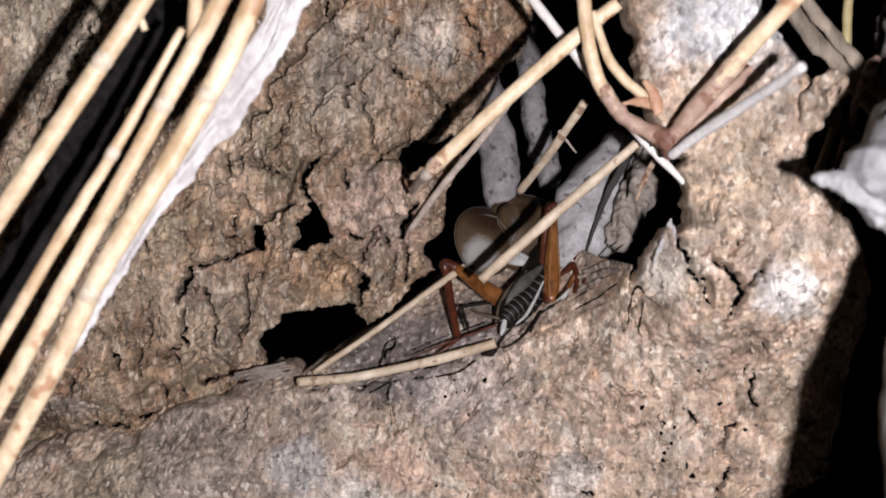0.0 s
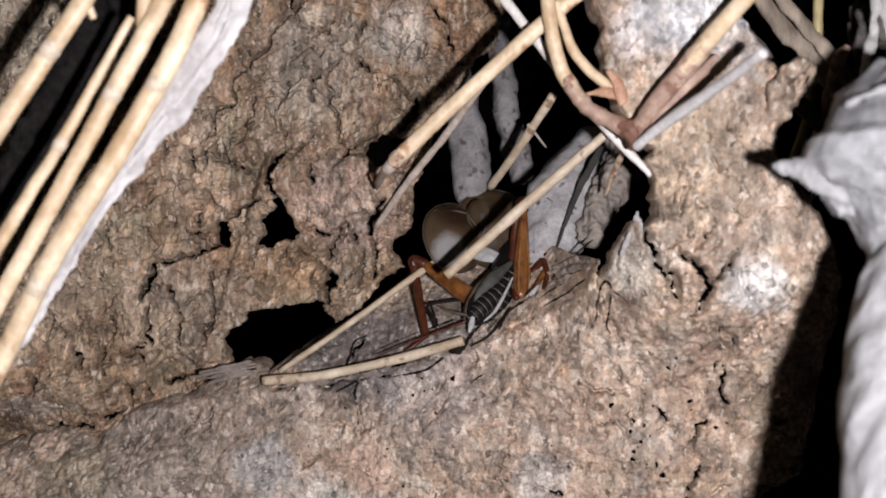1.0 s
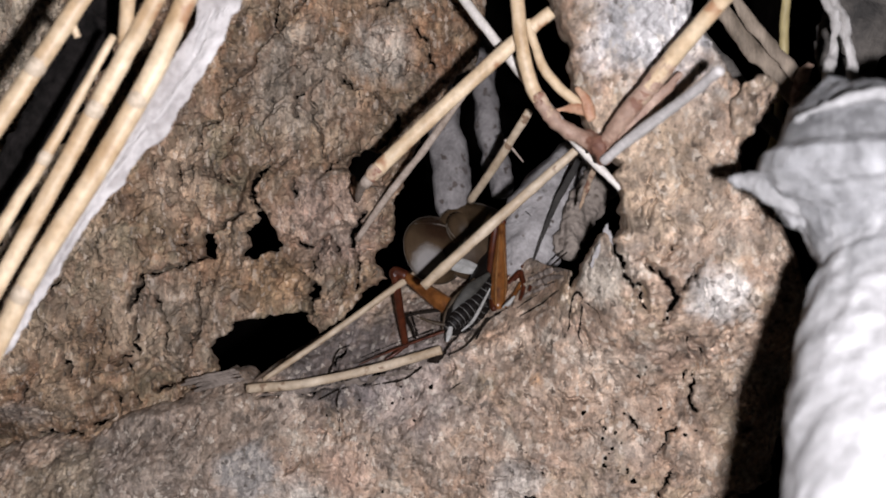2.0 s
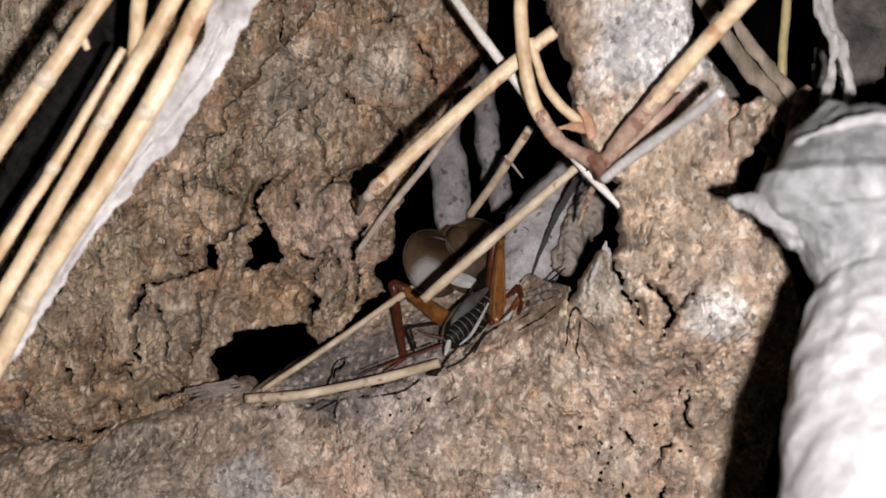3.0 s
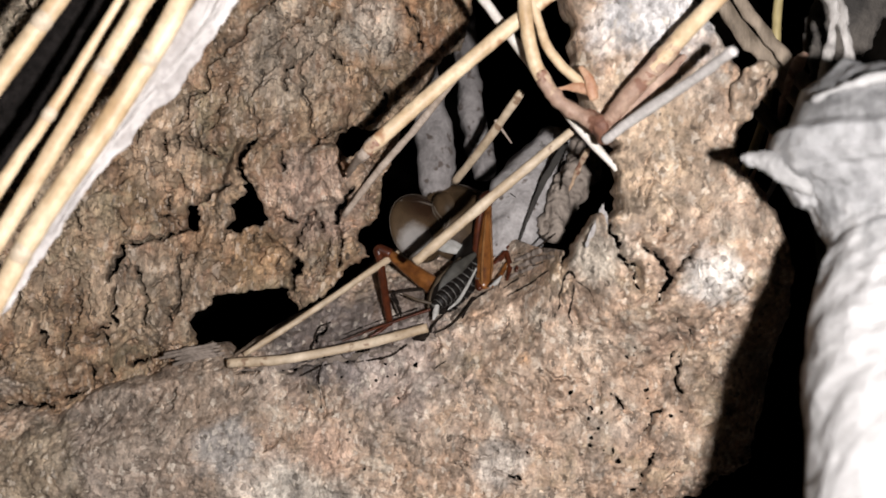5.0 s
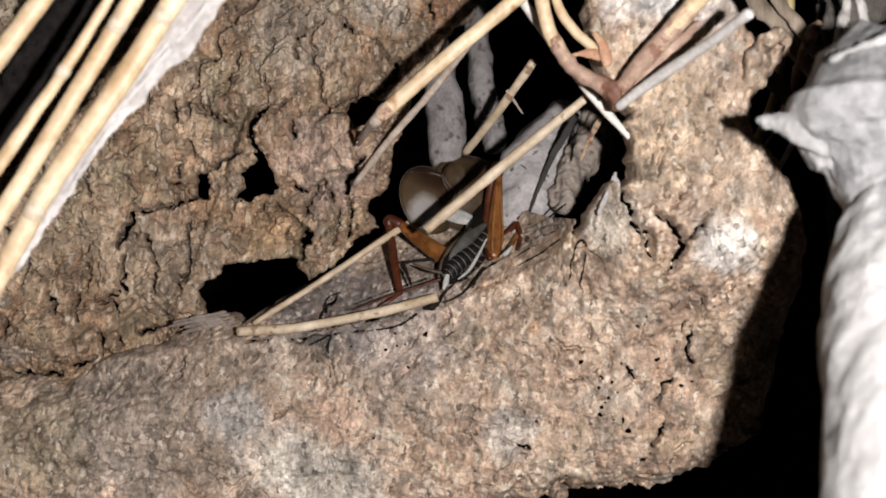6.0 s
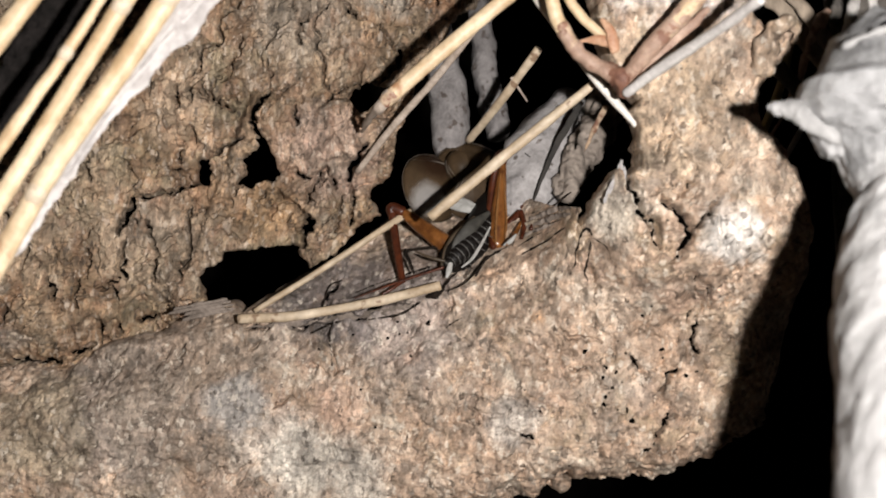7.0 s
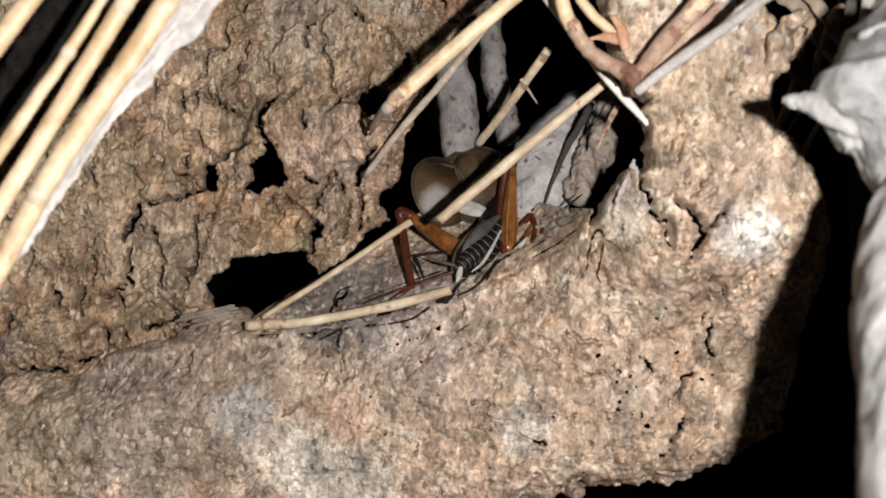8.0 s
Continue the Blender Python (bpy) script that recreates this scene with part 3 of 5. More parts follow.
crack(0.38, 2.2, (-4.58, 16.00), (-5.58, 13.34), (-7.57, 11.35))
# the grey needle's shadow line, put into the shape as a crack
crack(0.4, 2.0, (-10.51, -0.05), (-10.14, 1.06), (-9.23, 2.52), (-8.05, 3.95))
crack(0.25, 1.5, (-2.61, 26.14), (-0.94, 23.46), (-0.27, 20.79))
crack(0.2, 1.3, (-28.61, 9.30), (-25.97, 8.64), (-22.68, 7.98))
crack(0.2, 1.4, (-42.85, 27.17), (-44.78, 23.30), (-48.66, 21.36))
crack(0.22, 1.4, (-16.86, 0.73), (-14.87, 0.07), (-12.88, 1.39))
crack(0.24, 1.4, (-10.37, -5.32), (-9.63, -2.61), (-10.56, -0.60))
crack(0.3, 1.6, (-50.8, -22.0), (-48.6, -22.1), (-46.05, -22.1), (-43.7, -21.9))
crack(0.34, 1.6, (-42.6, -21.2), (-41.6, -20.7), (-40.5, -20.2), (-39.9, -19.9))
crack(0.36, 1.6, (-39.28, -17.2), (-39.5, -18.2), (-39.22, -19.2), (-38.4, -19.5))
crack(0.34, 1.6, (-37.4, -17.4), (-37.5, -18.1), (-36.8, -18.5))
crack(0.3, 1.5, (-35.6, -17.2), (-34.2, -16.9), (-32.8, -16.3))
small_cracks(95, (-52, -2, -22, 30), 11, 1.3)
WALL_CRACKS = len(CRACKS)
# cracks in the root and its fork
crack(0.50, 2.4, (18.37, 0.76), (18.72, -0.82), (19.38, -2.73), (20.94, -4.62), (21.70, -7.02), jag=0.25)
crack(0.52, 2.2, (21.58, -1.93), (23.18, -3.65), (24.21, -4.97), (23.95, -6.56), (22.98, -8.53), jag=0.25)
crack(0.30, 1.8, (26.85, -1.87), (26.22, -3.51), (25.24, -4.63), (24.21, -5.08))
crack(0.26, 1.7, (24.41, -0.51), (23.00, -2.21))
crack(0.27, 1.4, (24.92, -9.30), (26.59, -11.73), (27.39, -13.01), (26.71, -16.71), (27.52, -18.65))
crack(0.26, 1.4, (26.00, -10.08), (27.69, -11.71), (28.40, -13.49))
crack(0.28, 1.5, (25.30, -19.70), (24.39, -21.53), (23.17, -23.05))
crack(0.3, 1.8, (25.49, -24.76), (23.65, -26.90), (23.35, -28.13), (21.98, -29.58))
crack(0.2, 1.2, (13.03, -15.99), (15.81, -17.23), (17.53, -17.40))
crack(0.22, 1.2, (15.45, -5.97), (14.54, -7.48), (14.96, -9.67))
crack(0.22, 1.2, (15.75, -8.99), (16.48, -12.10))
crack(0.22, 1.2, (19.98, -18.32), (21.51, -20.16), (22.43, -20.47))
crack(0.22, 1.2, (26.31, -15.03), (26.41, -13.12))
crack(0.2, 1.2, (0.38, -11.47), (1.65, -13.93), (0.38, -15.84))
crack(0.3, 1.6, (-21.55, -17.49), (-14.45, -16.71), (-8.65, -16.07), (-2.82, -14.35))
crack(0.16, 1.0, (-11.87, -16.07), (-12.11, -19.16), (-11.47, -22.36))
crack(0.2, 1.2, (-21.40, -19.80), (-19.48, -18.84))
crack(0.2, 1.2, (-28.45, -19.16), (-29.73, -22.36))
crack(0.25, 1.4, (-13.12, -16.41), (-12.79, -13.78), (-11.55, -11.88))
crack(0.2, 1.2, (3.51, -25.01), (4.76, -26.89))
crack(0.2, 1.2, (-18.19, -26.20), (-15.63, -24.92))
crack(0.16, 1.0, (21.36, 6.39), (22.04, 3.48), (21.47, 1.20))
crack(0.2, 1.2, (13.95, -20.31), (17.04, -21.55), (18.28, -22.17))
crack(0.22, 1.2, (29.78, -22.00), (32.23, -20.77), (33.46, -19.55))
crack(0.22, 1.2, (7.22, -27.31), (10.95, -28.55))
small_cracks(75, (14, 30, -33, 6), 12, 1.2, 0.2, 0.6)
small_cracks(70, (-48, 14, -36, -17), 13, 0.5, 0.2, 0.6)
small_cracks(55, (2, 30, -33, -9), 21, 0.4, 0.2, 0.6)


HOLE_SMALL = [(-20.12, 4.83), (-19.11, 3.76), (-18.82, 2.87), (-18.27, 2.14), (-17.89, 1.05), (-17.7, 0.24), (-18.54, -0.42), (-19.62, -0.5), (-21.1, -1.23), (-21.79, -0.97), (-23.1, -0.86), (-22.46, -0.24), (-21.71, 0.32), (-21.82, 1.23), (-22.33, 1.59), (-21.36, 2.68), (-20.21, 3.51), (-20.62, 4.3)]
HOLE_LARGE = [(-27.1, -11.7), (-26.56, -10.51), (-25.8, -10.06), (-24.88, -9.54), (-24.47, -8.44), (-23.2, -8.2), (-21.4, -8.22), (-19.21, -7.87), (-17.01, -7.67), (-15.84, -7.69), (-16.13, -8.84), (-14.96, -10.33), (-13.0, -9.28), (-11.28, -7.67), (-10.33, -6.91), (-4.34, -8.07), (-5.69, -18.91), (-15.18, -21.62), (-25.67, -18.65), (-26.61, -13.97)]
HOLE_TOP = [(-10.81, 9.03), (-9.89, 10.35), (-8.57, 11.27), (-6.20, 10.88), (-4.48, 12.20), (-4.09, 11.40), (-5.54, 9.30), (-7.12, 8.11), (-8.83, 7.58)]
CREVICE = [(-27.3, 1.7), (-26.3, 2.1), (-25.6, 1.7), (-25.8, 0.3), (-26.1, -0.9), (-27.6, -1.15), (-27.3, 0.3)]
WALL_EDGE = [(-95, -74), (-95, 62), (8.20, 58.36), (6.51, 33.96), (5.25, 25.65), (4.41, 22.13), (1.87, 20.12), (-0.93, 15.00), (-3.03, 11.80), (-3.23, 8.64), (-4.61, 5.87),
             (-5.42, 1.8), (-6.24, 0.25), (-7.39, -0.51), (-8.18, -2.14), (-6.88, -3.1), (-6.63, -3.94), (-7.84, -4.43), (-9.24, -4.8), (-10.33, -6.91), (-5.77, -13.67), (-1.67, -22.21), (10, -40), (10, -74)]


def wall_outline(x, z):
    wx, wz = x + 0.26 * fbm(x, 1.0, z, 1.2, 4), z + 0.26 * fbm(x, 8.0, z, 1.2, 4)
    d = edge_distance(wx, wz, WALL_EDGE)
    for hole in (HOLE_SMALL, HOLE_LARGE, HOLE_TOP, CREVICE):
        d = np.maximum(d, -edge_distance(wx, wz, hole))
    return d


def wall_outside(x, z):
    return slits(x, z, cracks_of(0, WALL_CRACKS), 0.5, wall_outline(x, z))


def wall_depth(x, z, sd):
    y = 8.6 + 0.3 * np.maximum(6 - z, 0) + 0.5 * np.maximum(x + 16, 0) * smooth(4, 14, z) + 0.25 * np.maximum(x + 26, 0) * smooth(6, -2, z)
    y = y + 0.012 * np.maximum(-38 - x, 0) ** 2
    y = y + 1.1 * fbm(x, 4.0, z, 13, 3) + flakes(x, z, 9, 3, 1.7, 0.0) + flakes(x, z, 3.2, 2.5, 0.75, 31.0)
    y = y + scaly(x, z, 3.0, 40, 2.2, 0.26, 0.42, 100) + scaly(x, z, 1.2, 35, 2.2, 0.075, 0.13, 200)
    y = y + 0.10 * fbm(x, 2.0, z * 0.8, 0.7, 3, 0.6)
    # plates that stand proud: the broken flap and the bridge below the small hole
    flap = smooth(-21.5, -20.2, x - 0.4 * (z - 9)) * smooth(-5, -8, x + 0.15 * z) * smooth(11, 8, z)
    y = y - 1.3 * flap
    y = carve(x, z, cracks_of(0, WALL_CRACKS), y)
    return y + 0.35 * smooth(-0.5, 0.1, sd) ** 2


def wall_swing(x, z):
    """The wall leans outward on its free side and inward by the holes."""
    seam = np.interp(x, [-120, -71, -51, -44, -35, -29, -23, -10], [-34, -27, -23, -22.7, -18.8, -16.4, -14.6, -12])
    out = 0.012 * np.maximum(-38 - x, 0) ** 2 + 0.3 * np.clip(6 - z, 0, 30) * (1 - smooth(-52, -22, x)) + 0.02 * np.clip(-42 - x, 0, 18) ** 2
    return 2.0 * smooth(-34, -24, x) - out * smooth(-2, 9, z - seam) * smooth(-95, -70, x)


def wall_tone(x, z):
    return 0.5 + 0.3 * scales(x, z, 3.0, 40, 2.2, 100)[0] + 0.22 * scales(x, z, 1.2, 35, 2.2, 200)[0]


def root_tone(x, z):
    return 0.5 + 0.25 * scales(x, z, 2.2, -30, 1.7, 300)[0] + 0.27 * scales(x, z, 0.8, -30, 1.7, 400)[0]


grid_field("bark_wall", spans((-95, -58, 1.2), (-58, 6, 0.1), (6, 12, 1.0)), spans((-74, -26, 1.0), (-26, 36, 0.1), (36, 62, 1.0)), wall_depth, wall_outside, wall_outline, bark_mat, rot_shade_mat, 1.7, stump, "flaking brown bark with dark cracks and holes", wall_tone, wall_swing)

# the root: a low ridge that rises into a forked column
ROOT_EDGE = [(-120, -74), (-120, -34), (-71.46, -26.96), (-51.32, -22.98), (-47.39, -22.45), (-44.12, -22.71), (-40.19, -21.01), (-37.90, -19.44), (-34.96, -18.79), (-31.68, -18.00), (-28.94, -16.41), (-25.93, -14.49), (-23.67, -14.57), (-22.28, -15.49), (-18.85, -13.21), (-13.64, -9.96), (-8.35, -6.53), (-5.73, -4.03), (-1.66, -2.01), (5.26, -0.62), (9.83, -1.62), (12.4, -2.3), (14.4, -3.0), (14.2, -4.4), (14.6, -5.2), (15.0, -4.6), (15.51, -3.39), (16.04, -1.95), (16.85, -0.29), (17.64, 0.99), (18.45, 0.17), (19.80, 0.98), (19.53, 3.48),
             (18.73, 6.80), (19.48, 7.87), (18.12, 8.67), (16.48, 10.82), (14.72, 15.22), (14.48, 19.55), (12.48, 24.01), (11.10, 28.78), (9.72, 47.57), (27.95, 47.57), (26.41, 27.68), (25.52, 23.81), (26.41, 20.94), (28.51, 18.18),
             (30.70, 14.99), (34.04, 14.66), (33.70, 12.70), (31.64, 9.97), (30.97, 7.86), (31.42, 5.35), (33.93, 3.31), (35.80, 0.06), (37.57, -4.51), (38.30, -10.39), (37.79, -18.81), (35.37, -27.10),
             (28.86, -30.89), (23.83, -32.54), (17.17, -33.22), (9.46, -35.35), (-5.34, -39.37), (-50.96, -51.28), (-80, -74)]


def root_outline(x, z):
    torn = 0.3 + 0.75 * smooth(-22, -27, z)
    wx, wz = x + torn * fbm(x, 21.0, z, 1.8, 4), z + torn * fbm(x, 28.0, z, 1.8, 4)
    return edge_distance(wx, wz, ROOT_EDGE)


def crest(x):
    return np.interp(x, [-60, -51, -38, -22.4, -6, 1, 7, 13, 15, 17], [-25.5, -23, -20, -17.2, -14.6, -13.0, -10.4, -6.8, -2, 40])


HOLES = [(*q, w) for q, w in (((-0.89, -15.96), 0.3), ((-4.42, -16.08), 0.2), ((-5.57, -18.00), 0.22), ((-4.16, -17.43), 0.15), ((-3.01, -16.27), 0.14), ((-13.20, -19.48), 0.2), ((23.60, -18.79), 0.2), ((26.21, -20.62), 0.26), ((27.25, -20.13), 0.14))]
for hx, hz, hw in zip(np.random.RandomState(31).normal(19.5, 2.2, 34), np.random.RandomState(32).normal(-22.5, 2.8, 34), np.random.RandomState(33).uniform(0.08, 0.24, 34)):
    HOLES.append((hx, hz, hw))
for hx, hz, hw in zip(np.random.RandomState(34).uniform(-10, 28, 40), np.random.RandomState(35).uniform(-32, -14, 40), np.random.RandomState(36).uniform(0.07, 0.17, 40)):
    HOLES.append((hx, hz, hw))


PITS = [(rng_x, rng_z, r) for rng_x, rng_z, r in zip(np.random.RandomState(3).uniform(-8, 30, 70), np.random.RandomState(4).uniform(-33, -12, 70), np.random.RandomState(5).uniform(0.12, 0.3, 70))]


def root_outside(x, z):
    d = slits(x, z, cracks_of(WALL_CRACKS, len(CRACKS)), 0.44, root_outline(x, z))
    wx, wz = ragged(x, z)
    for hx, hz, hw in HOLES:
        d = np.maximum(d, hw - np.hypot(wx - hx, 1.3 * (wz - hz)))
    return d


def root_depth(x, z, sd):
    low = np.interp(x, [-60, -30, -12, 4, 10, 24, 34], [11, 8.6, 8.2, 4.8, 2.9, 0.3, -0.5])
    low = low + 0.004 * np.minimum(z + 24, 8) ** 2 + 3.0 * smooth(-8, -2, z - crest(x)) * smooth(13.5, 9, x)
    across = x + 6.5 * smooth(1, 10, z)
    rise = 9.0 * smooth(-17, -3, z) * smooth(11, 20, across) + 1.0 * smooth(-3, 8, z) * smooth(12, 20, across) + 3.2 * smooth(8, 24, z) * smooth(12, 16, across)
    y = low - rise
    over = np.maximum(z - crest(x), 0)
    y = y + (1.15 * over + 0.5 * (1 - np.exp(-over / 0.7))) * smooth(15.5, 13, x) * smooth(14, 3, z)
    right = smooth(12, 18, x)
    y = y + 0.8 * fbm(x, 44.0, z, 14, 3) + flakes(x, z, 8, 3, 0.6, 77.0) + flakes(x, z, 2.6, 2.5, 0.12, 91.0)
    plain = 1 - 0.6 * right * smooth(2, 10, z)
    y = y + (scaly(x, z, 2.2, -30, 1.7, 0.07, 0.13, 300) + scaly(x, z, 0.8, -30, 1.7, 0.10, 0.13, 400) + 0.11 * fbm(x * 0.8, 12.0, z * 1.2, 0.6, 3, 0.6)) * plain
    y = y + 0.22 * fbm(x * 0.3, 50.0, z * 1.3, 1.0, 3) * smooth(-21, -28, z) + flakes(x, z, 1.7, 2, 0.16, 55.0)
    y = carve(x, z, cracks_of(WALL_CRACKS, len(CRACKS)), y)
    for px, pz, r in PITS:
        near = np.abs(x - px) + np.abs(z - pz) < 2
        y[near] += 0.7 * np.exp(-((x[near] - px) ** 2 + (z[near] - pz) ** 2) / r**2)
    # rounded outer flanks
    outer = smooth(14, 19, x + 0.0 * z) * smooth(0, 4, x - np.interp(z, [-40, -10, 0, 10, 30], [-40, 8, 17.5, 17.5, 16])) 
    under = smooth(-16, -24, z)
    sd = root_outline(x, z)
    reach = np.interp(z, [-12, 4], [6.0, 2.6])
    k = np.clip(1 + sd / reach, 0, 1)
    y = y + np.maximum(outer, under) * reach * (1 - np.sqrt(np.clip(1 - k * k, 0, 1)))
    lip = 1.2 - 0.85 * smooth(10, 13, x) * smooth(8, 4, z)
    k = np.clip(1 + sd / lip, 0, 1)
    return y + lip * (1 - np.sqrt(np.clip(1 - k * k, 0, 1))) * (1 - np.maximum(outer, under))


grid_field("root", spans((-120, -58, 1.5), (-58, 38, 0.11)), spans((-74, -52, 1.2), (-52, 32, 0.11), (32, 62, 1.0)), root_depth, root_outside, root_outline, root_mat, rot_shade_mat, 5.0, stump, "rough tan root bark with grey and orange patches", root_tone)


# the rotten hollow behind: an added back sheet with deep shade in its colour
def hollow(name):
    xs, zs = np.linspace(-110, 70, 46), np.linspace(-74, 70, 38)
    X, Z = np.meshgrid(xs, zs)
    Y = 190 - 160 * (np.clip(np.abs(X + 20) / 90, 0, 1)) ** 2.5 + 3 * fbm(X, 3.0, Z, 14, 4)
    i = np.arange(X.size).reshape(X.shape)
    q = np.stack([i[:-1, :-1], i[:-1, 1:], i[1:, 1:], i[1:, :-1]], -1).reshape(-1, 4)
    ob = mesh_object(name, np.stack([X.ravel(), Y.ravel(), Z.ravel()], -1), q, rot_shade_mat, stump, "near-black rotten back of the hollow, deep shade put into its colour")
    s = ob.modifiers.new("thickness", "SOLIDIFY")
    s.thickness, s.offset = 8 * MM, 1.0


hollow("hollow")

# pale dead wood inside the opening
tube_object("dead_stub", [(-1.39, 28.00, 23.55), (0.07, 24.00, 17.23), (1.12, 21.00, 10.59), (1.53, 20.00, 6.20), (1.53, 20.00, 2.86)], [2.2, 2.2, 2.3, 2.2, 1.8], stub_mat, stump, "pale speckled dead wood stub", sides=24, rough=0.35, size=2.5)
tube_object("dead_stub", [(5.03, 34.00, 29.01), (5.76, 29.00, 19.27), (6.12, 27.00, 13.92), (7.05, 25.00, 9.43), (7.58, 24.00, 6.51)], [1.5, 1.6, 1.7, 1.6, 1.2], stub_mat, stump, "pale speckled dead wood stub", sides=20, rough=0.4, size=2.0, seed=9)
tube_object("inner_lump", [(16.51, 26.00, 10.94), (12.24, 21.50, 3.24), (9.35, 16.00, -4.34)], [2.4, 4.3, 3.2], lump_mat, stump, "pale speckled inner wood", sides=36, per=24, rough=0.4, size=2.2, seed=4)
tube_object("inner_lump", [(22.0, 25.0, 11.5), (19.0, 20.5, 6.8), (16.6, 17.5, 3.0), (14.6, 14.5, -1.0)], [2.4, 2.3, 2.2, 1.2], mottled_mat, stump, "mottled brown inner wood", sides=60, per=30, rough=0.65, size=2.0, flat=0.8, seed=14)

# ground round the stump
gx = np.concatenate([-np.geomspace(25000, 160, 20), np.linspace(-150, 150, 61), np.geomspace(160, 25000, 20)])
GX, GY = np.meshgrid(gx, gx)
GZ = -70 + 2.0 * fbm(GX, GY, 0.5, 30, 4) * smooth(3000, 200, np.hypot(GX, GY))
gi = np.arange(GX.size).reshape(GX.shape)
ground = mesh_object("ground", np.stack([GX.ravel(), GY.ravel(), GZ.ravel()], -1), np.stack([gi[:-1, :-1], gi[:-1, 1:], gi[1:, 1:], gi[1:, :-1]], -1).reshape(-1, 4), soil_mat)
tagged(ground, "dark forest soil at night under the stump", "ground", kind="structure")


# ---- the grey broken stick before the stump ----
def grey_stick():
    st = thing("broken_stick", (21, -88, -72), "weathered grey broken stick standing on the soil before the stump", "stick")
    path = [(21, -88, -72), (26.0, -70, -46), (30, -55, -25), (33.2, -44, -15), (35.6, -38, -9.5), (37.8, -33.5, -4.5), (38.0, -31.6, -1.6), (38.0, -30.6, 1.0), (38.0, -30.1, 3.2), (38.0, -30, 5.2), (38.0, -30, 6.8), (38.0, -30, 7.6)]
    v, f = tube(path, [8.0, 7.4, 7.0, 6.9, 6.9, 6.6, 6.0, 6.8, 8.8, 9.9, 9.7, 8.4], sides=120, per=26, rough=0.4, size=4.5)
    torn = np.exp(-(((v[:, 2] - 1.5) / 1.6) ** 2)) * smooth(-46, -40, v[:, 1])
    v[:, 2] += 0.7 * torn * fbm(v[:, 0], 8.0, v[:, 1], 1.6, 3)
    top = smooth(8, 11, v[:, 2])
    v[:, 2] += top * 0.8 * fbm(v[:, 0], 3.0, v[:, 1], 3.0, 3)
    v += 0.06 * fbm(v[:, :1], v[:, 1:2], v[:, 2:], 0.9, 2)
    mesh_object("shaft", v, f, stick_mat, st, "weathered grey wood", origin=(21, -88, -72))
    tube_object("spur", [(31.8, -30.4, 3.3), (29.2, -29.8, 3.9), (27.4, -28.6, 4.5), (25.9, -27.60, 4.85)], [2.0, 1.5, 0.85, 0.15], knob_mat, st, "torn grey spur", sides=26, per=14, rough=0.25, size=1.6, flat=0.7)
    tube_object("broken_rim", [(29.8, -33.4, 9.0), (31.6, -36.2, 9.8), (34.4, -37.8, 10.3), (38.5, -37.9, 10.3)], [0.2, 0.4, 0.5, 0.4], knob_mat, st, "raised broken rim", sides=14, rough=0.3, size=1.4, seed=3)
    return st


grey_stick()


# ---- pine needles ----
def needle(points, radii, mat, label, name="pine_needle", group="dry pine needles", joints=(), flat=0.8, per=10, sides=10):
    ob = tube_object(name, points, radii, mat, None, "", sides=sides, per=per, flat=flat, rough=0.05, size=1.2, cut=True, seed=points[0][0])
    tagged(ob, label, "pine needle", group)
    path = spline(points, 20)
    for f, r, wide in joints:
        k = min(len(path) - 2, int(f * (len(path) - 1)))
        d = path[k + 1] - path[k]
        d = d / np.linalg.norm(d) * wide
        tube_object("joint", [path[k] - d, path[k], path[k] + d], [r * 0.90, r * 0.99, r * 0.90], joint_mat, ob, "greyish swollen joint", sides=10, per=3)
    return ob


fat = "thick straw-coloured dry pine needle leaning before the bark"
needle([(-22.55, -23.00, 32.19), (-27.66, -23.40, 24.79), (-34.25, -23.70, 15.35), (-38.58, -24.00, 9.10), (-58.27, -24.00, -18.55), (-94.93, -24.00, -70.03)], [0.8, 0.85, 0.9, 0.92, 0.9, 0.6], needle_mat, fat, joints=((0.38, 0.97, 0.5),))
needle([(-26.75, -23.50, 18.84), (-32.92, -24.00, 8.17), (-38.58, -24.00, -0.54), (-58.27, -24.00, -32.28), (-81.64, -24.00, -70.03)], [0.35, 0.55, 0.6, 0.6, 0.5], needle_mat, fat, joints=((0.25, 0.66, 0.4),))
needle([(-18.08, -23.00, 31.34), (-23.08, -23.30, 21.85), (-26.03, -24.00, 16.29), (-31.20, -24.00, 7.43), (-38.58, -24.00, -5.12), (-54.82, -24.00, -32.82), (-76.62, -24.00, -70.03)], [0.8, 0.85, 0.85, 0.8, 0.8, 0.8, 0.6], needle_mat, fat, joints=((0.42, 0.88, 0.5),))
needle([(-15.60, -23.00, 31.34), (-20.2, -23.80, 21.74), (-22.9, -24.40, 15.64), (-27.85, -24.50, 7.40), (-33.8, -24.50, -1.67), (-38.47, -24.30, -10.26), (-53.34, -24.00, -36.12), (-72.68, -24.00, -70.03)], [0.85, 0.95, 0.98, 0.98, 0.95, 0.95, 0.9, 0.6], needle_mat, fat, joints=((0.34, 1.0, 0.4), (0.62, 1.0, 0.5)))
# added strip: the needles' shadow on the bark as a near-black sheet
shadow_strip = tube_object("shadow_fill_strip", [(-27.19, -9.00, 33.20), (-30.84, -9.00, 25.33), (-35.47, -9.50, 17.40), (-39.78, -10.00, 9.53), (-48.13, -10.00, -4.40), (-72.72, -8.00, -44.69), (-91.19, -6.00, -74.20)], [2.0, 2.2, 2.4, 2.2, 2.0, 1.8, 1.5], shadow_fill_mat, None, "", sides=30, per=40, flat=0.35, rough=0.7, size=1.6)
tagged(shadow_strip, "added near-black strip standing for the shadow behind the pine needles", "bark strip")
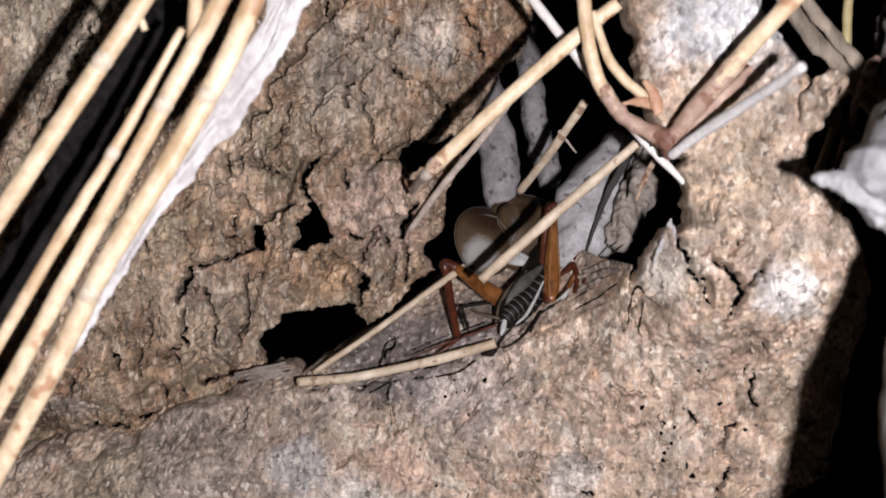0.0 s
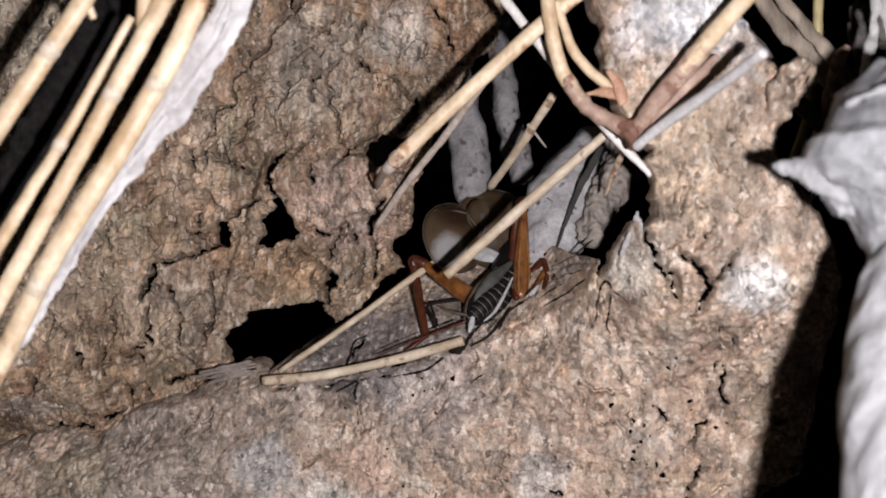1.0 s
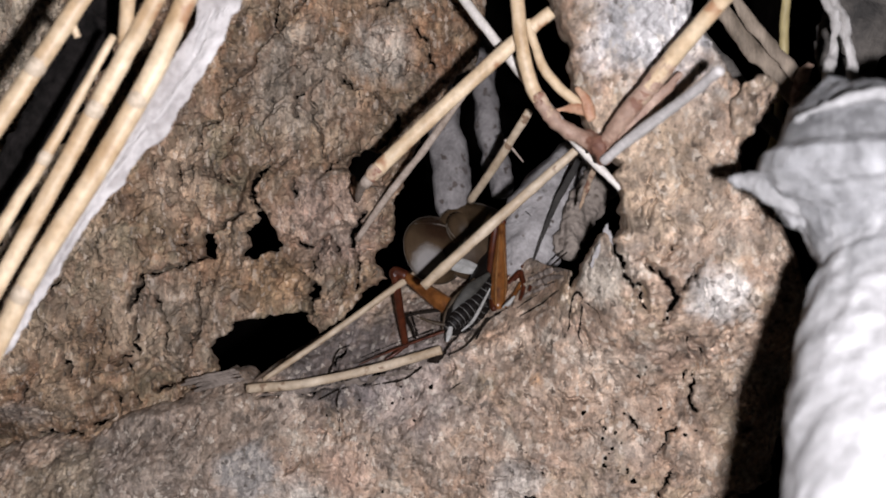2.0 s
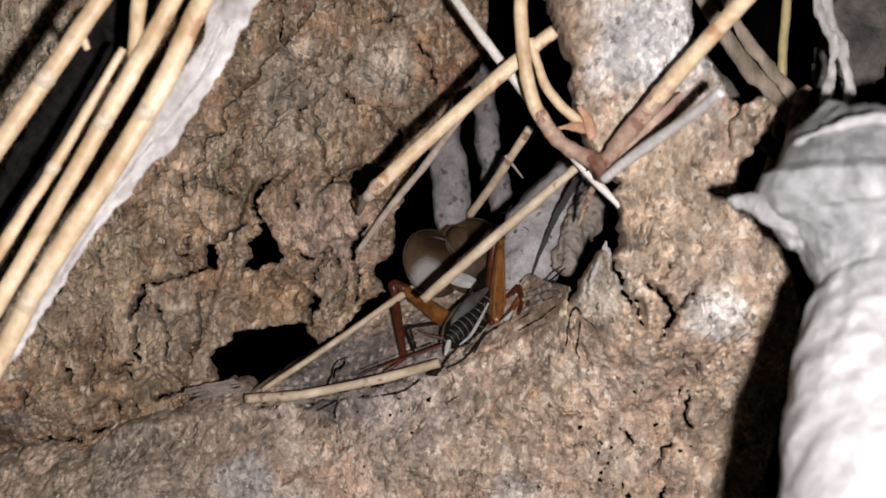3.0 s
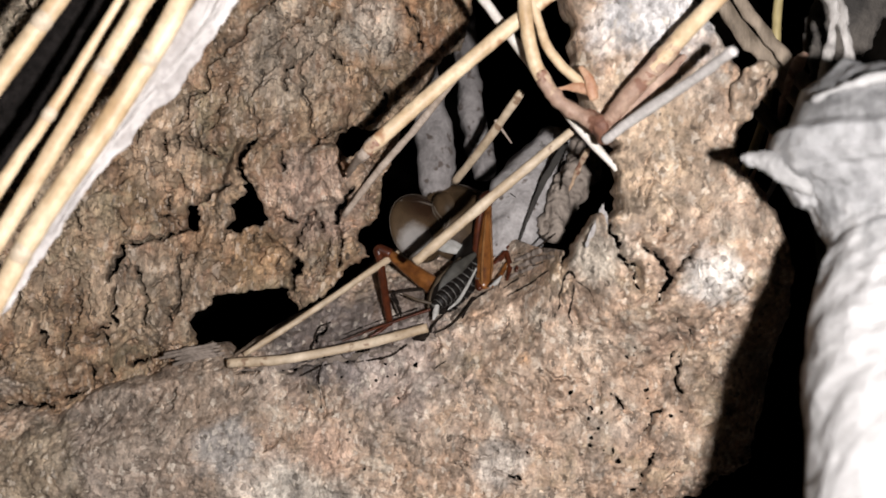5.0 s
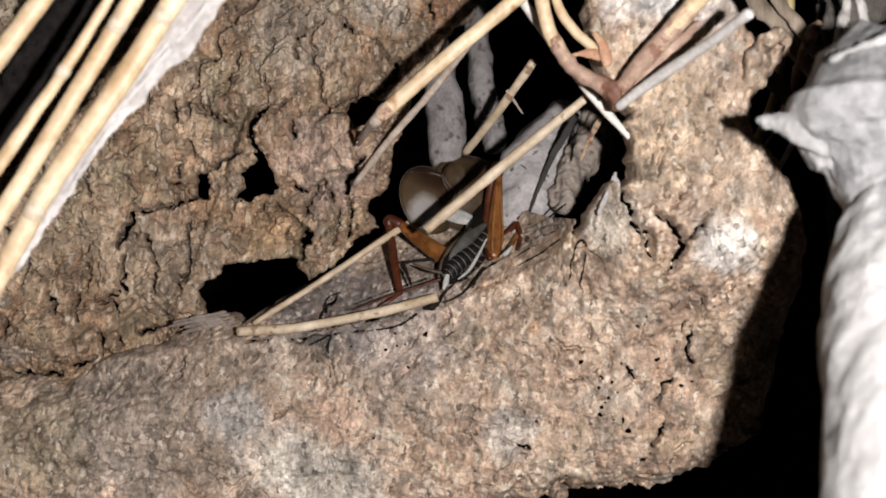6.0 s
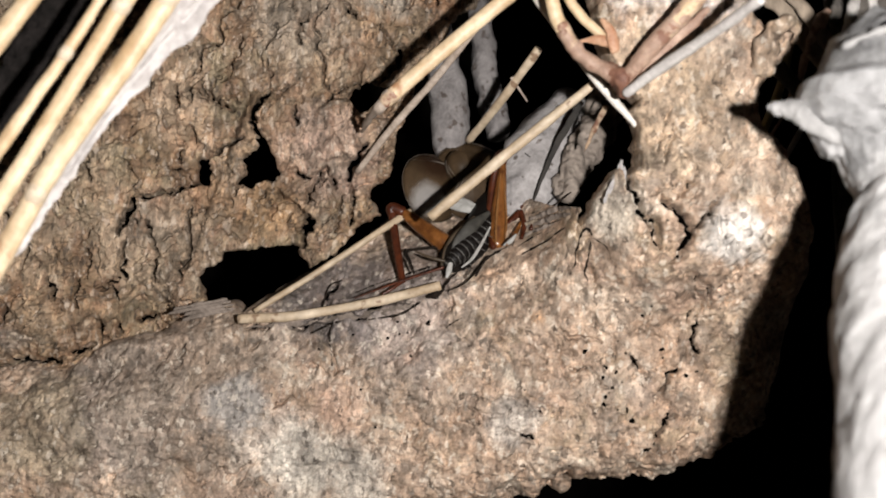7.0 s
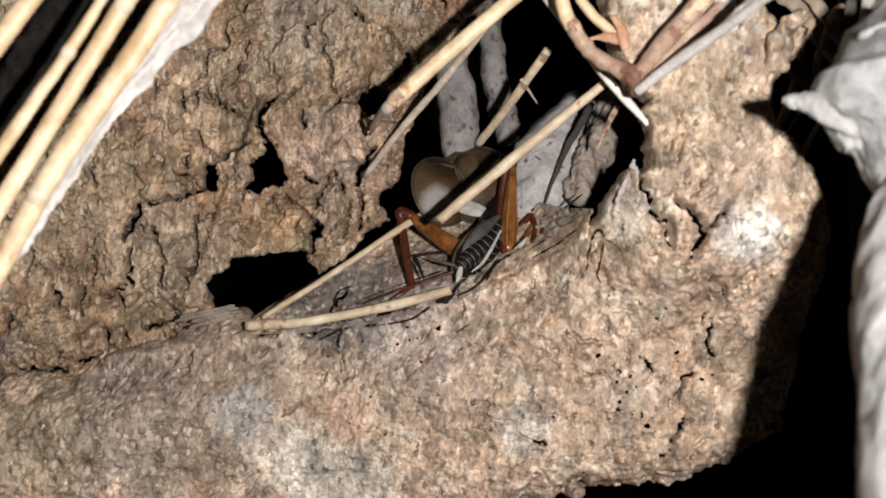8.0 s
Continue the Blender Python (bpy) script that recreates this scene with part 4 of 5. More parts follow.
needle([(-25.02, -22.00, 29.63), (-25.53, -23.00, 22.40), (-25.83, -23.40, 17.96)], [0.7, 0.72, 0.6], needle_mat, "short stub of a straw-coloured pine needle")
needle([(-30.85, -23.50, 21.06), (-30.10, -23.00, 18.83)], [0.45, 0.3], needle_mat, "thin side stub of a dry pine needle")
STRIP = [(-11.9, -21.60, 31.8), (-17.3, -22.40, 21.9), (-19.5, -22.80, 17.2), (-22.7, -23.00, 12.6), (-25.7, -23.00, 8.7), (-29.7, -23.00, 3.6), (-34.2, -23.20, -3.5), (-38.3, -23.40, -10.2), (-56.4, -23.60, -39.0), (-75.6, -23.80, -69.8)]
strip = tube_object("bleached_strip", STRIP, [1.8, 1.85, 1.65, 1.7, 1.35, 1.05, 0.7, 0.5, 0.4, 0.4], pale_strip_mat, None, "", sides=40, per=50, flat=0.2, rough=0.5, size=2.8)
tagged(strip, "bleached white strip of bark fibre beside the needles", "bark strip")


def loose_fibres(count, seed):
    """Thin torn fibres along the bleached strip."""
    rng, line = random.Random(seed), spline(STRIP, 12)
    for _ in range(count):
        k, far = rng.randrange(8, 58), rng.randrange(7, 20)
        piece = line[k:k + far:3]
        side, drift = rng.choice((-1, 1, 1)) * rng.uniform(0.3, 1.6), rng.uniform(-0.6, 0.6)
        pts = []
        for n, p in enumerate(piece):
            w = side + drift * n / len(piece) + rng.gauss(0, 0.07)
            pts.append(p + np.array([0.82 * w, -0.25 - 0.15 * rng.random(), 0.57 * w]))
        thick = rng.uniform(0.1, 0.24)
        tube_object("fibre", pts, [0.03, 0.7 * thick, 0.7 * thick, 0.02], pale_strip_mat, strip, "torn pale fibre", sides=7, per=5, flat=0.6, rough=0.06, size=1.0)


loose_fibres(64, 8)


def based_needle(points, radii, mat, label, base_points, base_radii, base_mat, base_label):
    ob = needle(points, radii, mat, label)
    tube_object("needle_base", base_points, base_radii, base_mat, ob, base_label, sides=14, rough=0.15, size=0.8)
    p, q = np.array(points[-2]), np.array(points[-1])
    tube_object("blended_base", [p + (q - p) * 0.35, p + (q - p) * 0.7, q], [radii[-2] * 0.98, radii[-1] * 1.04, base_radii[0] * 1.04], blend_mat, ob, "pinkish straw lower end", sides=14, rough=0.08, size=0.8)
    return ob


based_needle([(12.50, -8.70, 22.81), (7.48, -7.00, 19.02), (-0.23, -5.00, 12.53), (-4.91, -4.00, 8.36), (-6.23, -3.40, 7.17)], [0.66, 0.76, 0.8, 0.78, 0.72], needle_mat, "straw-coloured pine needle with a brown base across the hole",
             [(-5.51, -3.70, 7.92), (-6.85, -2.80, 6.67), (-7.94, 1.50, 5.86), (-8.84, 7.00, 5.02)], [0.70, 0.58, 0.4, 0.15], grey_needle_mat, "greyish frayed needle base")
needle([(4.74, 1.00, 17.82), (-0.88, 5.00, 10.84), (-5.38, 8.00, 5.83), (-9.39, 10.50, 0.72)], [0.35, 0.42, 0.42, 0.35], grey_needle_mat, "thin grey weathered pine needle lying on the bark edge")
needle([(15.57, -1.00, 9.94), (10.62, 0.00, 5.79), (4.61, 0.60, 0.67), (-1.28, 1.40, -4.45)], [0.5, 0.55, 0.57, 0.56], thin_needle_mat, "pale weathered pine needle crossing before the cricket")
needle([(10.7, 8.4, 14.9), (7.04, 13.00, 9.63), (3.60, 19.00, 5.19)], [0.5, 0.52, 0.5], thin_needle_mat, "short pine needle inside the dark hollow")
needle([(7.92, 11.00, 11.98), (10.02, 13.00, 9.49)], [0.16, 0.1], grey_needle_mat, "small grey twig inside the dark hollow", "twig_bit")
needle([(-22.39, 10.20, -16.21), (-17.11, 9.60, -15.81), (-11.89, 9.20, -14.93), (-5.40, 8.60, -13.45), (0.26, 7.60, -11.82)], [0.56, 0.56, 0.5, 0.56, 0.52], thin_needle_mat, "curved straw-coloured pine needle lying on the root")
needle([(-20.8, 12.00, -15.4), (-13.7, 12.60, -10.75), (-6.0, 14.00, -5.4), (-2.4, 16.00, -3.0)], [0.34, 0.38, 0.4, 0.36], thin_needle_mat, "straight weathered pine needle spanning the large hole")
needle([(0.95, -2.00, 30.37), (2.71, -3.00, 26.89), (7.25, -4.00, 20.41), (14.93, -4.40, 10.26), (19.39, -4.60, 5.30)], [0.45, 0.5, 0.52, 0.55, 0.35], white_needle_mat, "bleached white pine needle behind the curved one")
based_needle([(9.52, -8.00, 31.77), (9.13, -8.60, 24.85), (9.47, -8.60, 19.78), (10.39, -8.40, 15.58), (12.17, -8.60, 12.46)], [0.7, 0.7, 0.72, 0.74, 0.68], needle_mat, "curved straw-coloured pine needle with a brown base beside the root column",
             [(11.17, -8.50, 13.93), (12.73, -8.70, 11.88), (14.94, -9.00, 10.34), (17.22, -9.60, 9.17)], [0.72, 0.74, 0.8, 0.85], base_mat, "pinkish-brown needle base")
needle([(10.07, -8.20, 22.11), (11.35, -8.40, 17.84), (12.85, -8.60, 15.56), (14.66, -9.00, 13.82), (15.90, -9.40, 12.82)], [0.4, 0.5, 0.55, 0.5, 0.45], needle_mat, "forked thinner pine needle of the same tuft")


bud = tube_object("bud_scale", [(-9.43, 7.20, 6.56), (-8.93, 6.40, 6.08), (-8.52, 7.00, 5.53)], [0.25, 0.5, 0.25], orange_sheath_mat, None, "", sides=12, flat=0.7, rough=0.12, size=0.7)
tagged(bud, "small orange bud scale at the needle's base", "bud scale")


def fascicle():
    t = thing("needle_tuft", (17.05, -9.20, 8.92), "brown pine needle tuft with reddish sheath stuck on the root", "needle tuft")
    tube_object("sheath", [(15.64, -8.80, 10.07), (16.82, -9.60, 9.28), (17.27, -9.20, 7.80)], [0.9, 1.25, 0.7], sheath_mat, t, "reddish-brown needle sheath", sides=18, rough=0.35, size=0.9)
    tube_object("scale", [(16.10, -9.60, 12.69), (14.64, -9.20, 13.18), (12.85, -8.60, 13.08)], [0.75, 0.6, 0.1], orange_sheath_mat, t, "orange pointed bud scale", sides=12, flat=0.5, rough=0.12, size=0.8)
    tube_object("scale", [(16.07, -9.80, 12.05), (15.49, -10.00, 13.98), (14.76, -9.60, 15.04)], [0.6, 0.5, 0.12], orange_sheath_mat, t, "orange bud scale", sides=12, flat=0.5, rough=0.12, size=0.8)
    tube_object("needle", [(16.82, -9.60, 8.72), (19.50, -12.00, 12.38), (21.86, -14.00, 15.24)], [0.7, 0.9, 0.9], base_mat, t, "pinkish-brown lower needle half", sides=14, flat=0.8, rough=0.15, size=0.9)
    tube_object("needle", [(21.33, -13.40, 14.56), (23.71, -15.50, 17.49), (28.65, -20.00, 23.03), (31.59, -23.00, 26.38)], [0.86, 0.82, 0.82, 0.8], needle_mat, t, "straw-coloured upper needle half", sides=12, rough=0.06, size=1.2)
    tube_object("needle", [(20.3, -12.6, 13.35), (21.6, -13.7, 14.9), (23.0, -14.9, 16.62)], [0.9, 0.91, 0.86], blend_mat, t, "pinkish straw middle of the needle", sides=14, flat=0.85, rough=0.1, size=0.9)
    tube_object("needle", [(17.30, -9.80, 8.71), (20.13, -11.50, 11.50), (24.44, -12.50, 15.76)], [0.5, 0.8, 0.35], base_mat, t, "flat pinkish-brown needle", sides=12, flat=0.45, rough=0.2, size=1.0)
    tube_object("needle", [(17.20, -10.50, 7.82), (19.71, -14.00, 9.86), (22.98, -19.00, 12.11), (25.64, -25.00, 14.19)], [0.48, 0.54, 0.52, 0.48], pale_grey_mat, t, "bleached pale needle", sides=12, rough=0.08, size=1.2)
    tube_object("tip", [(25.39, -24.40, 13.92), (25.69, -25.20, 14.21)], [0.42, 0.5], pale_grey_mat, t, "rounded pale tip", sides=12)
    return t


fascicle()

# curled bark flake on the shoulder of the root
flake = tube_object("bark_flake", [(30.82, -9.50, 10.68), (30.72, -11.00, 13.04), (31.28, -12.00, 14.30), (32.54, -12.00, 14.74), (33.59, -11.00, 14.09), (33.43, -10.00, 13.15)], [1.2, 1.25, 0.9, 0.7, 0.6, 0.3], root_mat, stump, "curled tan bark flake", sides=18, rough=0.35, size=1.0, flat=0.6)

# splinters, fibres and groove lines on the root
def splinter(name, pts, radii, mat, label, flat=0.5, rough=0.06):
    ob = tube_object(name, pts, radii, mat, None, "", sides=16, flat=flat, rough=rough, size=0.7, seed=pts[0][2])
    return tagged(ob, label, "wood splinter", "splinters on the root")


for rise, reach, girth in ((0.0, 0.0, 0.34), (0.28, -0.5, 0.28), (-0.34, 0.35, 0.3), (0.55, -1.2, 0.22), (-0.62, -0.2, 0.26), (0.1, -1.8, 0.24)):
    splinter("wood_splinter", [(-28.6 + reach, 11.4, -15.9 + rise), (-26.3 + 0.5 * reach, 10.9, -15.2 + rise), (-23.0 + 0.6 * reach, 10.3, -14.6 + 1.1 * rise)], [0.12, girth, 0.1], inner_mat, "grey torn wood fibre beside the large hole", 0.45, 0.1)
splinter("wood_splinter", [(10.54, 11.00, -3.47), (12.38, 9.60, -2.92), (14.61, 8.00, -1.09)], [0.1, 0.14, 0.08], fibre_mat, "thin dark fibre in the hollow")
for x, z, lean, tall in ((17.3, -0.4, 0.35, 1.7), (17.8, -0.2, 0.1, 1.9), (18.3, -0.5, -0.15, 1.5), (16.7, -1.6, 0.5, 1.6), (16.3, -2.6, 0.3, 1.5)):
    splinter("wood_splinter", [(x, -4.6, z), (x + 0.5 * lean, -5.0, z + 0.55 * tall), (x + lean, -4.9, z + tall)], [0.22, 0.16, 0.05], lump_mat, "pale frayed splinter at the tip of the root's fork", 0.45, 0.1)
FIBRES_AND_GROOVES = (
    ([(-13.29, 9.00, -15.16), (-13.02, 10.20, -13.93), (-12.49, 11.60, -12.42), (-11.09, 12.20, -11.82)], [0.12, 0.16, 0.13, 0.07]),
    ([(-12.06, 8.20, -16.62), (-12.13, 7.50, -18.45), (-11.72, 7.20, -21.27)], [0.14, 0.1, 0.05]),
    ([(-14.35, 8.00, -17.75), (-12.43, 8.00, -16.79), (-10.38, 8.00, -16.08)], [0.07, 0.15, 0.06]),
    ([(-8.26, 7.90, -16.00), (-6.01, 7.70, -15.66), (-3.95, 7.40, -15.12), (-2.04, 7.00, -13.80)], [0.07, 0.1, 0.16, 0.12]),
    ([(0.13, 7.00, -12.78), (1.02, 7.20, -11.53), (2.43, 7.60, -10.16)], [0.16, 0.2, 0.1]),
    ([(-1.27, 7.20, -13.18), (-0.25, 7.00, -12.97), (0.64, 7.00, -12.28)], [0.2, 0.45, 0.2]),
    ([(-3.75, 11.60, -7.95), (-3.13, 10.40, -9.39), (-2.72, 9.60, -10.56)], [0.12, 0.16, 0.1]),
    ([(1.01, 6.60, -16.55), (1.78, 6.60, -15.92), (2.66, 6.40, -15.39)], [0.05, 0.1, 0.06]),
    ([(4.20, 7.20, -10.76), (5.38, 8.00, -8.91), (7.75, 8.00, -7.37)], [0.1, 0.16, 0.08]),
    ([(13.76, 1.2, -10.15), (14.26, 0.6, -8.72), (14.32, -0.2, -7.19), (14.63, -0.9, -5.68), (15.1, -1.2, -5.3), (15.59, -1.6, -5.83)], [0.05, 0.09, 0.09, 0.1, 0.1, 0.08]),
    ([(15.59, -1.6, -5.83), (15.40, -1.5, -7.45), (15.31, -0.5, -8.67), (15.14, 0.2, -9.91), (15.55, 0.1, -10.80)], [0.1, 0.11, 0.12, 0.1, 0.05]),
    ([(15.69, -1.00, -6.29), (16.77, -1.00, -7.13), (17.26, 0.00, -8.39)], [0.06, 0.05, 0.03]),
    # dark grooves along the crest, their shade drawn as black strands
    ([(9.20, 7.5, -8.20), (10.29, 6.4, -7.52), (11.70, 4.9, -6.59), (13.27, 2.6, -5.18)], [0.04, 0.09, 0.1, 0.04]),
    ([(8.9, 7.4, -7.3), (10.1, 7.0, -6.5), (11.3, 6.4, -5.7)], [0.04, 0.09, 0.05]),
    ([(10.2, 7.4, -6.0), (11.6, 7.0, -5.0), (13.2, 6.4, -4.2)], [0.04, 0.08, 0.05]),
    ([(-9.37, 10.20, -13.08), (-5.46, 10.00, -11.50), (-0.91, 9.40, -9.90)], [0.06, 0.1, 0.1]),
)


def laid(points):
    """A line laid down on the root's bark."""
    path = spline(points, 8)
    path[:, 1] = root_depth(path[:, 0], path[:, 2], None) - 0.04
    return [path[k] for k in range(0, len(path), 2)]


splinter("wood_splinter", laid([(-21.29, 9.40, -17.15), (-15.73, 8.90, -16.70), (-9.27, 8.60, -15.64), (-2.30, 7.90, -14.02)]), [0.15, 0.4, 0.5, 0.12], inner_mat, "grey wood splinter lying under the pine needle", 0.3, 0.15)
splinter("wood_splinter", laid([(9.14, 9.60, -5.12), (10.39, 9.00, -4.71), (11.69, 8.40, -4.43)]), [0.12, 0.4, 0.15], stem_mat, "brown wood shaving lying behind the cricket", 0.4, 0.1)
for line, girths in (([(10.4, 9, -4.2), (11.6, 8, -3.7), (12.8, 7, -3.2), (13.9, 6, -3.0)], [0.15, 0.42, 0.4, 0.12]), ([(10.0, 9, -5.1), (11.4, 8, -4.6), (12.8, 7, -4.0), (13.8, 6, -3.7)], [0.12, 0.36, 0.4, 0.1]), ([(9.7, 9, -6.1), (11.1, 8, -5.4), (12.5, 7, -4.7)], [0.1, 0.34, 0.12])):
    splinter("wood_splinter", laid(line), girths, inner_mat, "brown flaking wood layer beside the cricket", 0.35, 0.12)
for line, girths in FIBRES_AND_GROOVES:
    splinter("fibre_groove_line", laid(line), girths, fibre_mat, "thin black root fibre and groove line on the root", 1.0)

# ---- dead stems beside the stump ----
def stem(name, points, radii, mat, label, flat=0.6, rough=0.15):
    ob = tube_object(name, points, radii, mat, None, "", sides=16, per=10, flat=flat, rough=rough, size=1.2, cut=True, seed=points[0][0])
    return tagged(ob, label, "plant stem", "dead stems beside the stump")


stem("dead_stem", [(24.27, 2.00, 38.67), (29.81, 0.00, 26.01), (33.60, -1.00, 19.82), (37.20, -2.00, 15.21), (53.58, -4.00, -10.47), (62, -6, -70)], [0.7, 0.8, 0.9, 1.0, 0.9, 0.8], stem_mat, "flat brown dead stem leaning by the stump")
stem("dead_stem", [(27.52, 0.00, 38.08), (31.85, -2.00, 25.02), (35.14, -3.00, 19.81), (38.84, -4.00, 14.68), (55.28, -8.00, -11.27), (64, -12, -70)], [0.5, 0.6, 0.7, 0.75, 0.7, 0.6], stem_mat, "narrow brown dead stem leaning by the stump")
stem("dead_stem", [(26.81, 4.00, 24.95), (30.32, 3.00, 19.82), (33.46, 2.00, 15.38), (47.55, 2.00, -7.29), (52, 0, -70)], [1.0, 1.0, 1.0, 0.9, 0.8], chip_mat, "dark rotten stem leaning by the stump")
stem("straw_stem", [(38.85, 2.00, 39.28), (37.95, 1.00, 26.82), (37.58, 1.00, 23.17), (37.40, 1.00, 18.91), (37.57, 4.00, 14.99), (37.03, 8.00, 8.39), (27, 6, -14), (25, 7.5, -24)], [0.45, 0.5, 0.5, 0.5, 0.5, 0.5, 0.5, 0.4], straw_mat, "upright olive straw stem tucked behind the root", 1.0, 0.04)
stem("grey_twig", [(37.15, -8.00, 36.31), (38.33, -10.00, 24.57), (39.72, -10.50, 21.14), (39.11, -11.00, 17.73), (38.45, -11.00, 14.42), (38.97, 2.00, 6.80), (28, 5, -14), (25, 7, -24)], [0.35, 0.42, 0.48, 0.4, 0.35, 0.4, 0.4], twig_mat, "silvery grey forked twig tucked behind the root", 0.7, 0.25)
stem("grey_twig", [(38.29, -8.00, 36.31), (39.22, -10.00, 24.57), (40.55, -10.50, 20.03), (41.21, -11.00, 14.97), (43.59, -9.00, 1.18), (48, -8, -70)], [0.4, 0.5, 0.6, 0.5, 0.5, 0.5], twig_mat, "silvery grey split twig", 0.7, 0.3)
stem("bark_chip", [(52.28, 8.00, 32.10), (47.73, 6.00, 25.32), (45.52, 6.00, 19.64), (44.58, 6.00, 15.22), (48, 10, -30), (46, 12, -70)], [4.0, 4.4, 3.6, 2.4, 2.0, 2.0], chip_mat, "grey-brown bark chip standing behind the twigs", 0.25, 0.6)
stem("bud_twig", [(38.45, -6.00, 17.33), (37.76, -6.00, 16.29), (37.20, -5.00, 15.15), (37.35, 5.00, 7.58), (26, 5.5, -14), (24, 7, -24)], [0.5, 0.62, 0.35, 0.35, 0.35], base_mat, "small brown twig with a bud on top", 0.8, 0.3)
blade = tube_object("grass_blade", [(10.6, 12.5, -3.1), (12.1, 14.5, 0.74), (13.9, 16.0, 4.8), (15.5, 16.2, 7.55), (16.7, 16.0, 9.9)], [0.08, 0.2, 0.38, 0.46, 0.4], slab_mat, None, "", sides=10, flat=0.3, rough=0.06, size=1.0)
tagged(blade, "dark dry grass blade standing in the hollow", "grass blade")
bit = tube_object("orange_splinter", [(16.02, 8.00, 3.40), (16.67, 6.00, 5.62), (17.28, 2.00, 7.91)], [0.08, 0.28, 0.32], blend_mat, None, "", sides=10, flat=0.5, rough=0.1, size=0.8)
tagged(bit, "small tan wood splinter in the hollow", "wood splinter")


# ---- the singing cricket ----
def shell_material(name, low, high, rough, scale=900, coat=0.12, shine=0.3):
    m, nt, b = nodes(name, rough)
    b.inputs["Specular IOR Level"].default_value = shine
    v = coords(nt)
    n = noise_tex(nt, v, scale, 5, 0.6, 0.3)
    nt.links.new(ramp(nt, n, [(0.3, low), (0.7, high)]), b.inputs["Base Color"])
    b.inputs["Coat Weight"].default_value = coat
    b.inputs["Coat Roughness"].default_value = 0.25
    bump(nt, b, noise_tex(nt, v, scale * 4, 3, 0.6), 0.05 * MM, 0.6)
    return m


femur_mat = shell_material("orange_leg", (0.045, 0.014, 0.004), (0.20, 0.078, 0.02), 0.28, 700, 0.35)
tibia_mat = shell_material("red_brown_leg", (0.02, 0.005, 0.0025), (0.08, 0.02, 0.007), 0.38, coat=0.05)
dark_shell_mat = shell_material("dark_shell", (0.0025, 0.0022, 0.002), (0.009, 0.007, 0.006), 0.5, coat=0.0, shine=0.12)
band_mat = shell_material("pale_band", (0.05, 0.046, 0.042), (0.14, 0.132, 0.12), 0.6, coat=0.05)
fold_mat = shell_material("grey_fold", (0.014, 0.0128, 0.0105), (0.045, 0.042, 0.035), 0.55, coat=0.0)
rim_mat = shell_material("brown_rim", (0.02, 0.013, 0.008), (0.07, 0.05, 0.03), 0.5, coat=0.05)
ridge_mat = shell_material("orange_ridge", (0.10, 0.045, 0.015), (0.24, 0.11, 0.035), 0.4)
pale_fold_mat = shell_material("white_fold", (0.18, 0.175, 0.16), (0.34, 0.33, 0.31), 0.6, coat=0.05)


def wing_material(name, painted_glint, spots):
    """A thin smoky membrane with brown patches and a highlight painted in (places from the wing's root, in mm)."""
    m, nt, b = nodes(name, 0.55)
    v = coords(nt)
    n = noise_tex(nt, v, 240, 4, 0.55, 0.6)
    c = ramp(nt, n, [(0.3, (0.022, 0.0135, 0.0065)), (0.7, (0.075, 0.048, 0.026))])
    for place, radius, amount in spots:
        c = mix(nt, math_node(nt, "MULTIPLY", patch_mask(nt, place, radius, v, 0.3), amount), c, (0.022, 0.010, 0.005))
    # the lamp's whitish highlight, put into the membrane colour
    for place, radius, amount in painted_glint:
        c = mix(nt, math_node(nt, "MULTIPLY", patch_mask(nt, place, radius, v, 0.3), amount), c, (0.30, 0.285, 0.27))
    nt.links.new(c, b.inputs["Base Color"])
    b.inputs["Alpha"].default_value = 0.8
    b.inputs["Specular IOR Level"].default_value = 0.12
    b.inputs["Coat Weight"].default_value = 0.04
    b.inputs["Coat Roughness"].default_value = 0.45
    w = nt.nodes.new("ShaderNodeTexVoronoi")
    w.feature = "DISTANCE_TO_EDGE"
    w.inputs["Scale"].default_value = 420
    nt.links.new(v, w.inputs["Vector"])
    bump(nt, b, ramp(nt, w.outputs["Distance"], [(0.0, grey(1)), (0.08, grey(0))]), 0.06 * MM, 0.3)
    return m


near_wing_mat = wing_material("near_wing_membrane", (((-4.6, -0.7, 3.0), 2.5, 0.6),), (((-4.0, 1.9, 6.5), 2.8, 0.9),))
far_wing_mat = wing_material("far_wing_membrane", (((-1.9, 3.0, 5.0), 1.5, 0.35),), (((-0.5, 3.0, 2.2), 2.5, 0.5),))
smoke_mat = shell_material("smoky_rim", (0.045, 0.036, 0.027), (0.12, 0.10, 0.08), 0.5, coat=0.1)


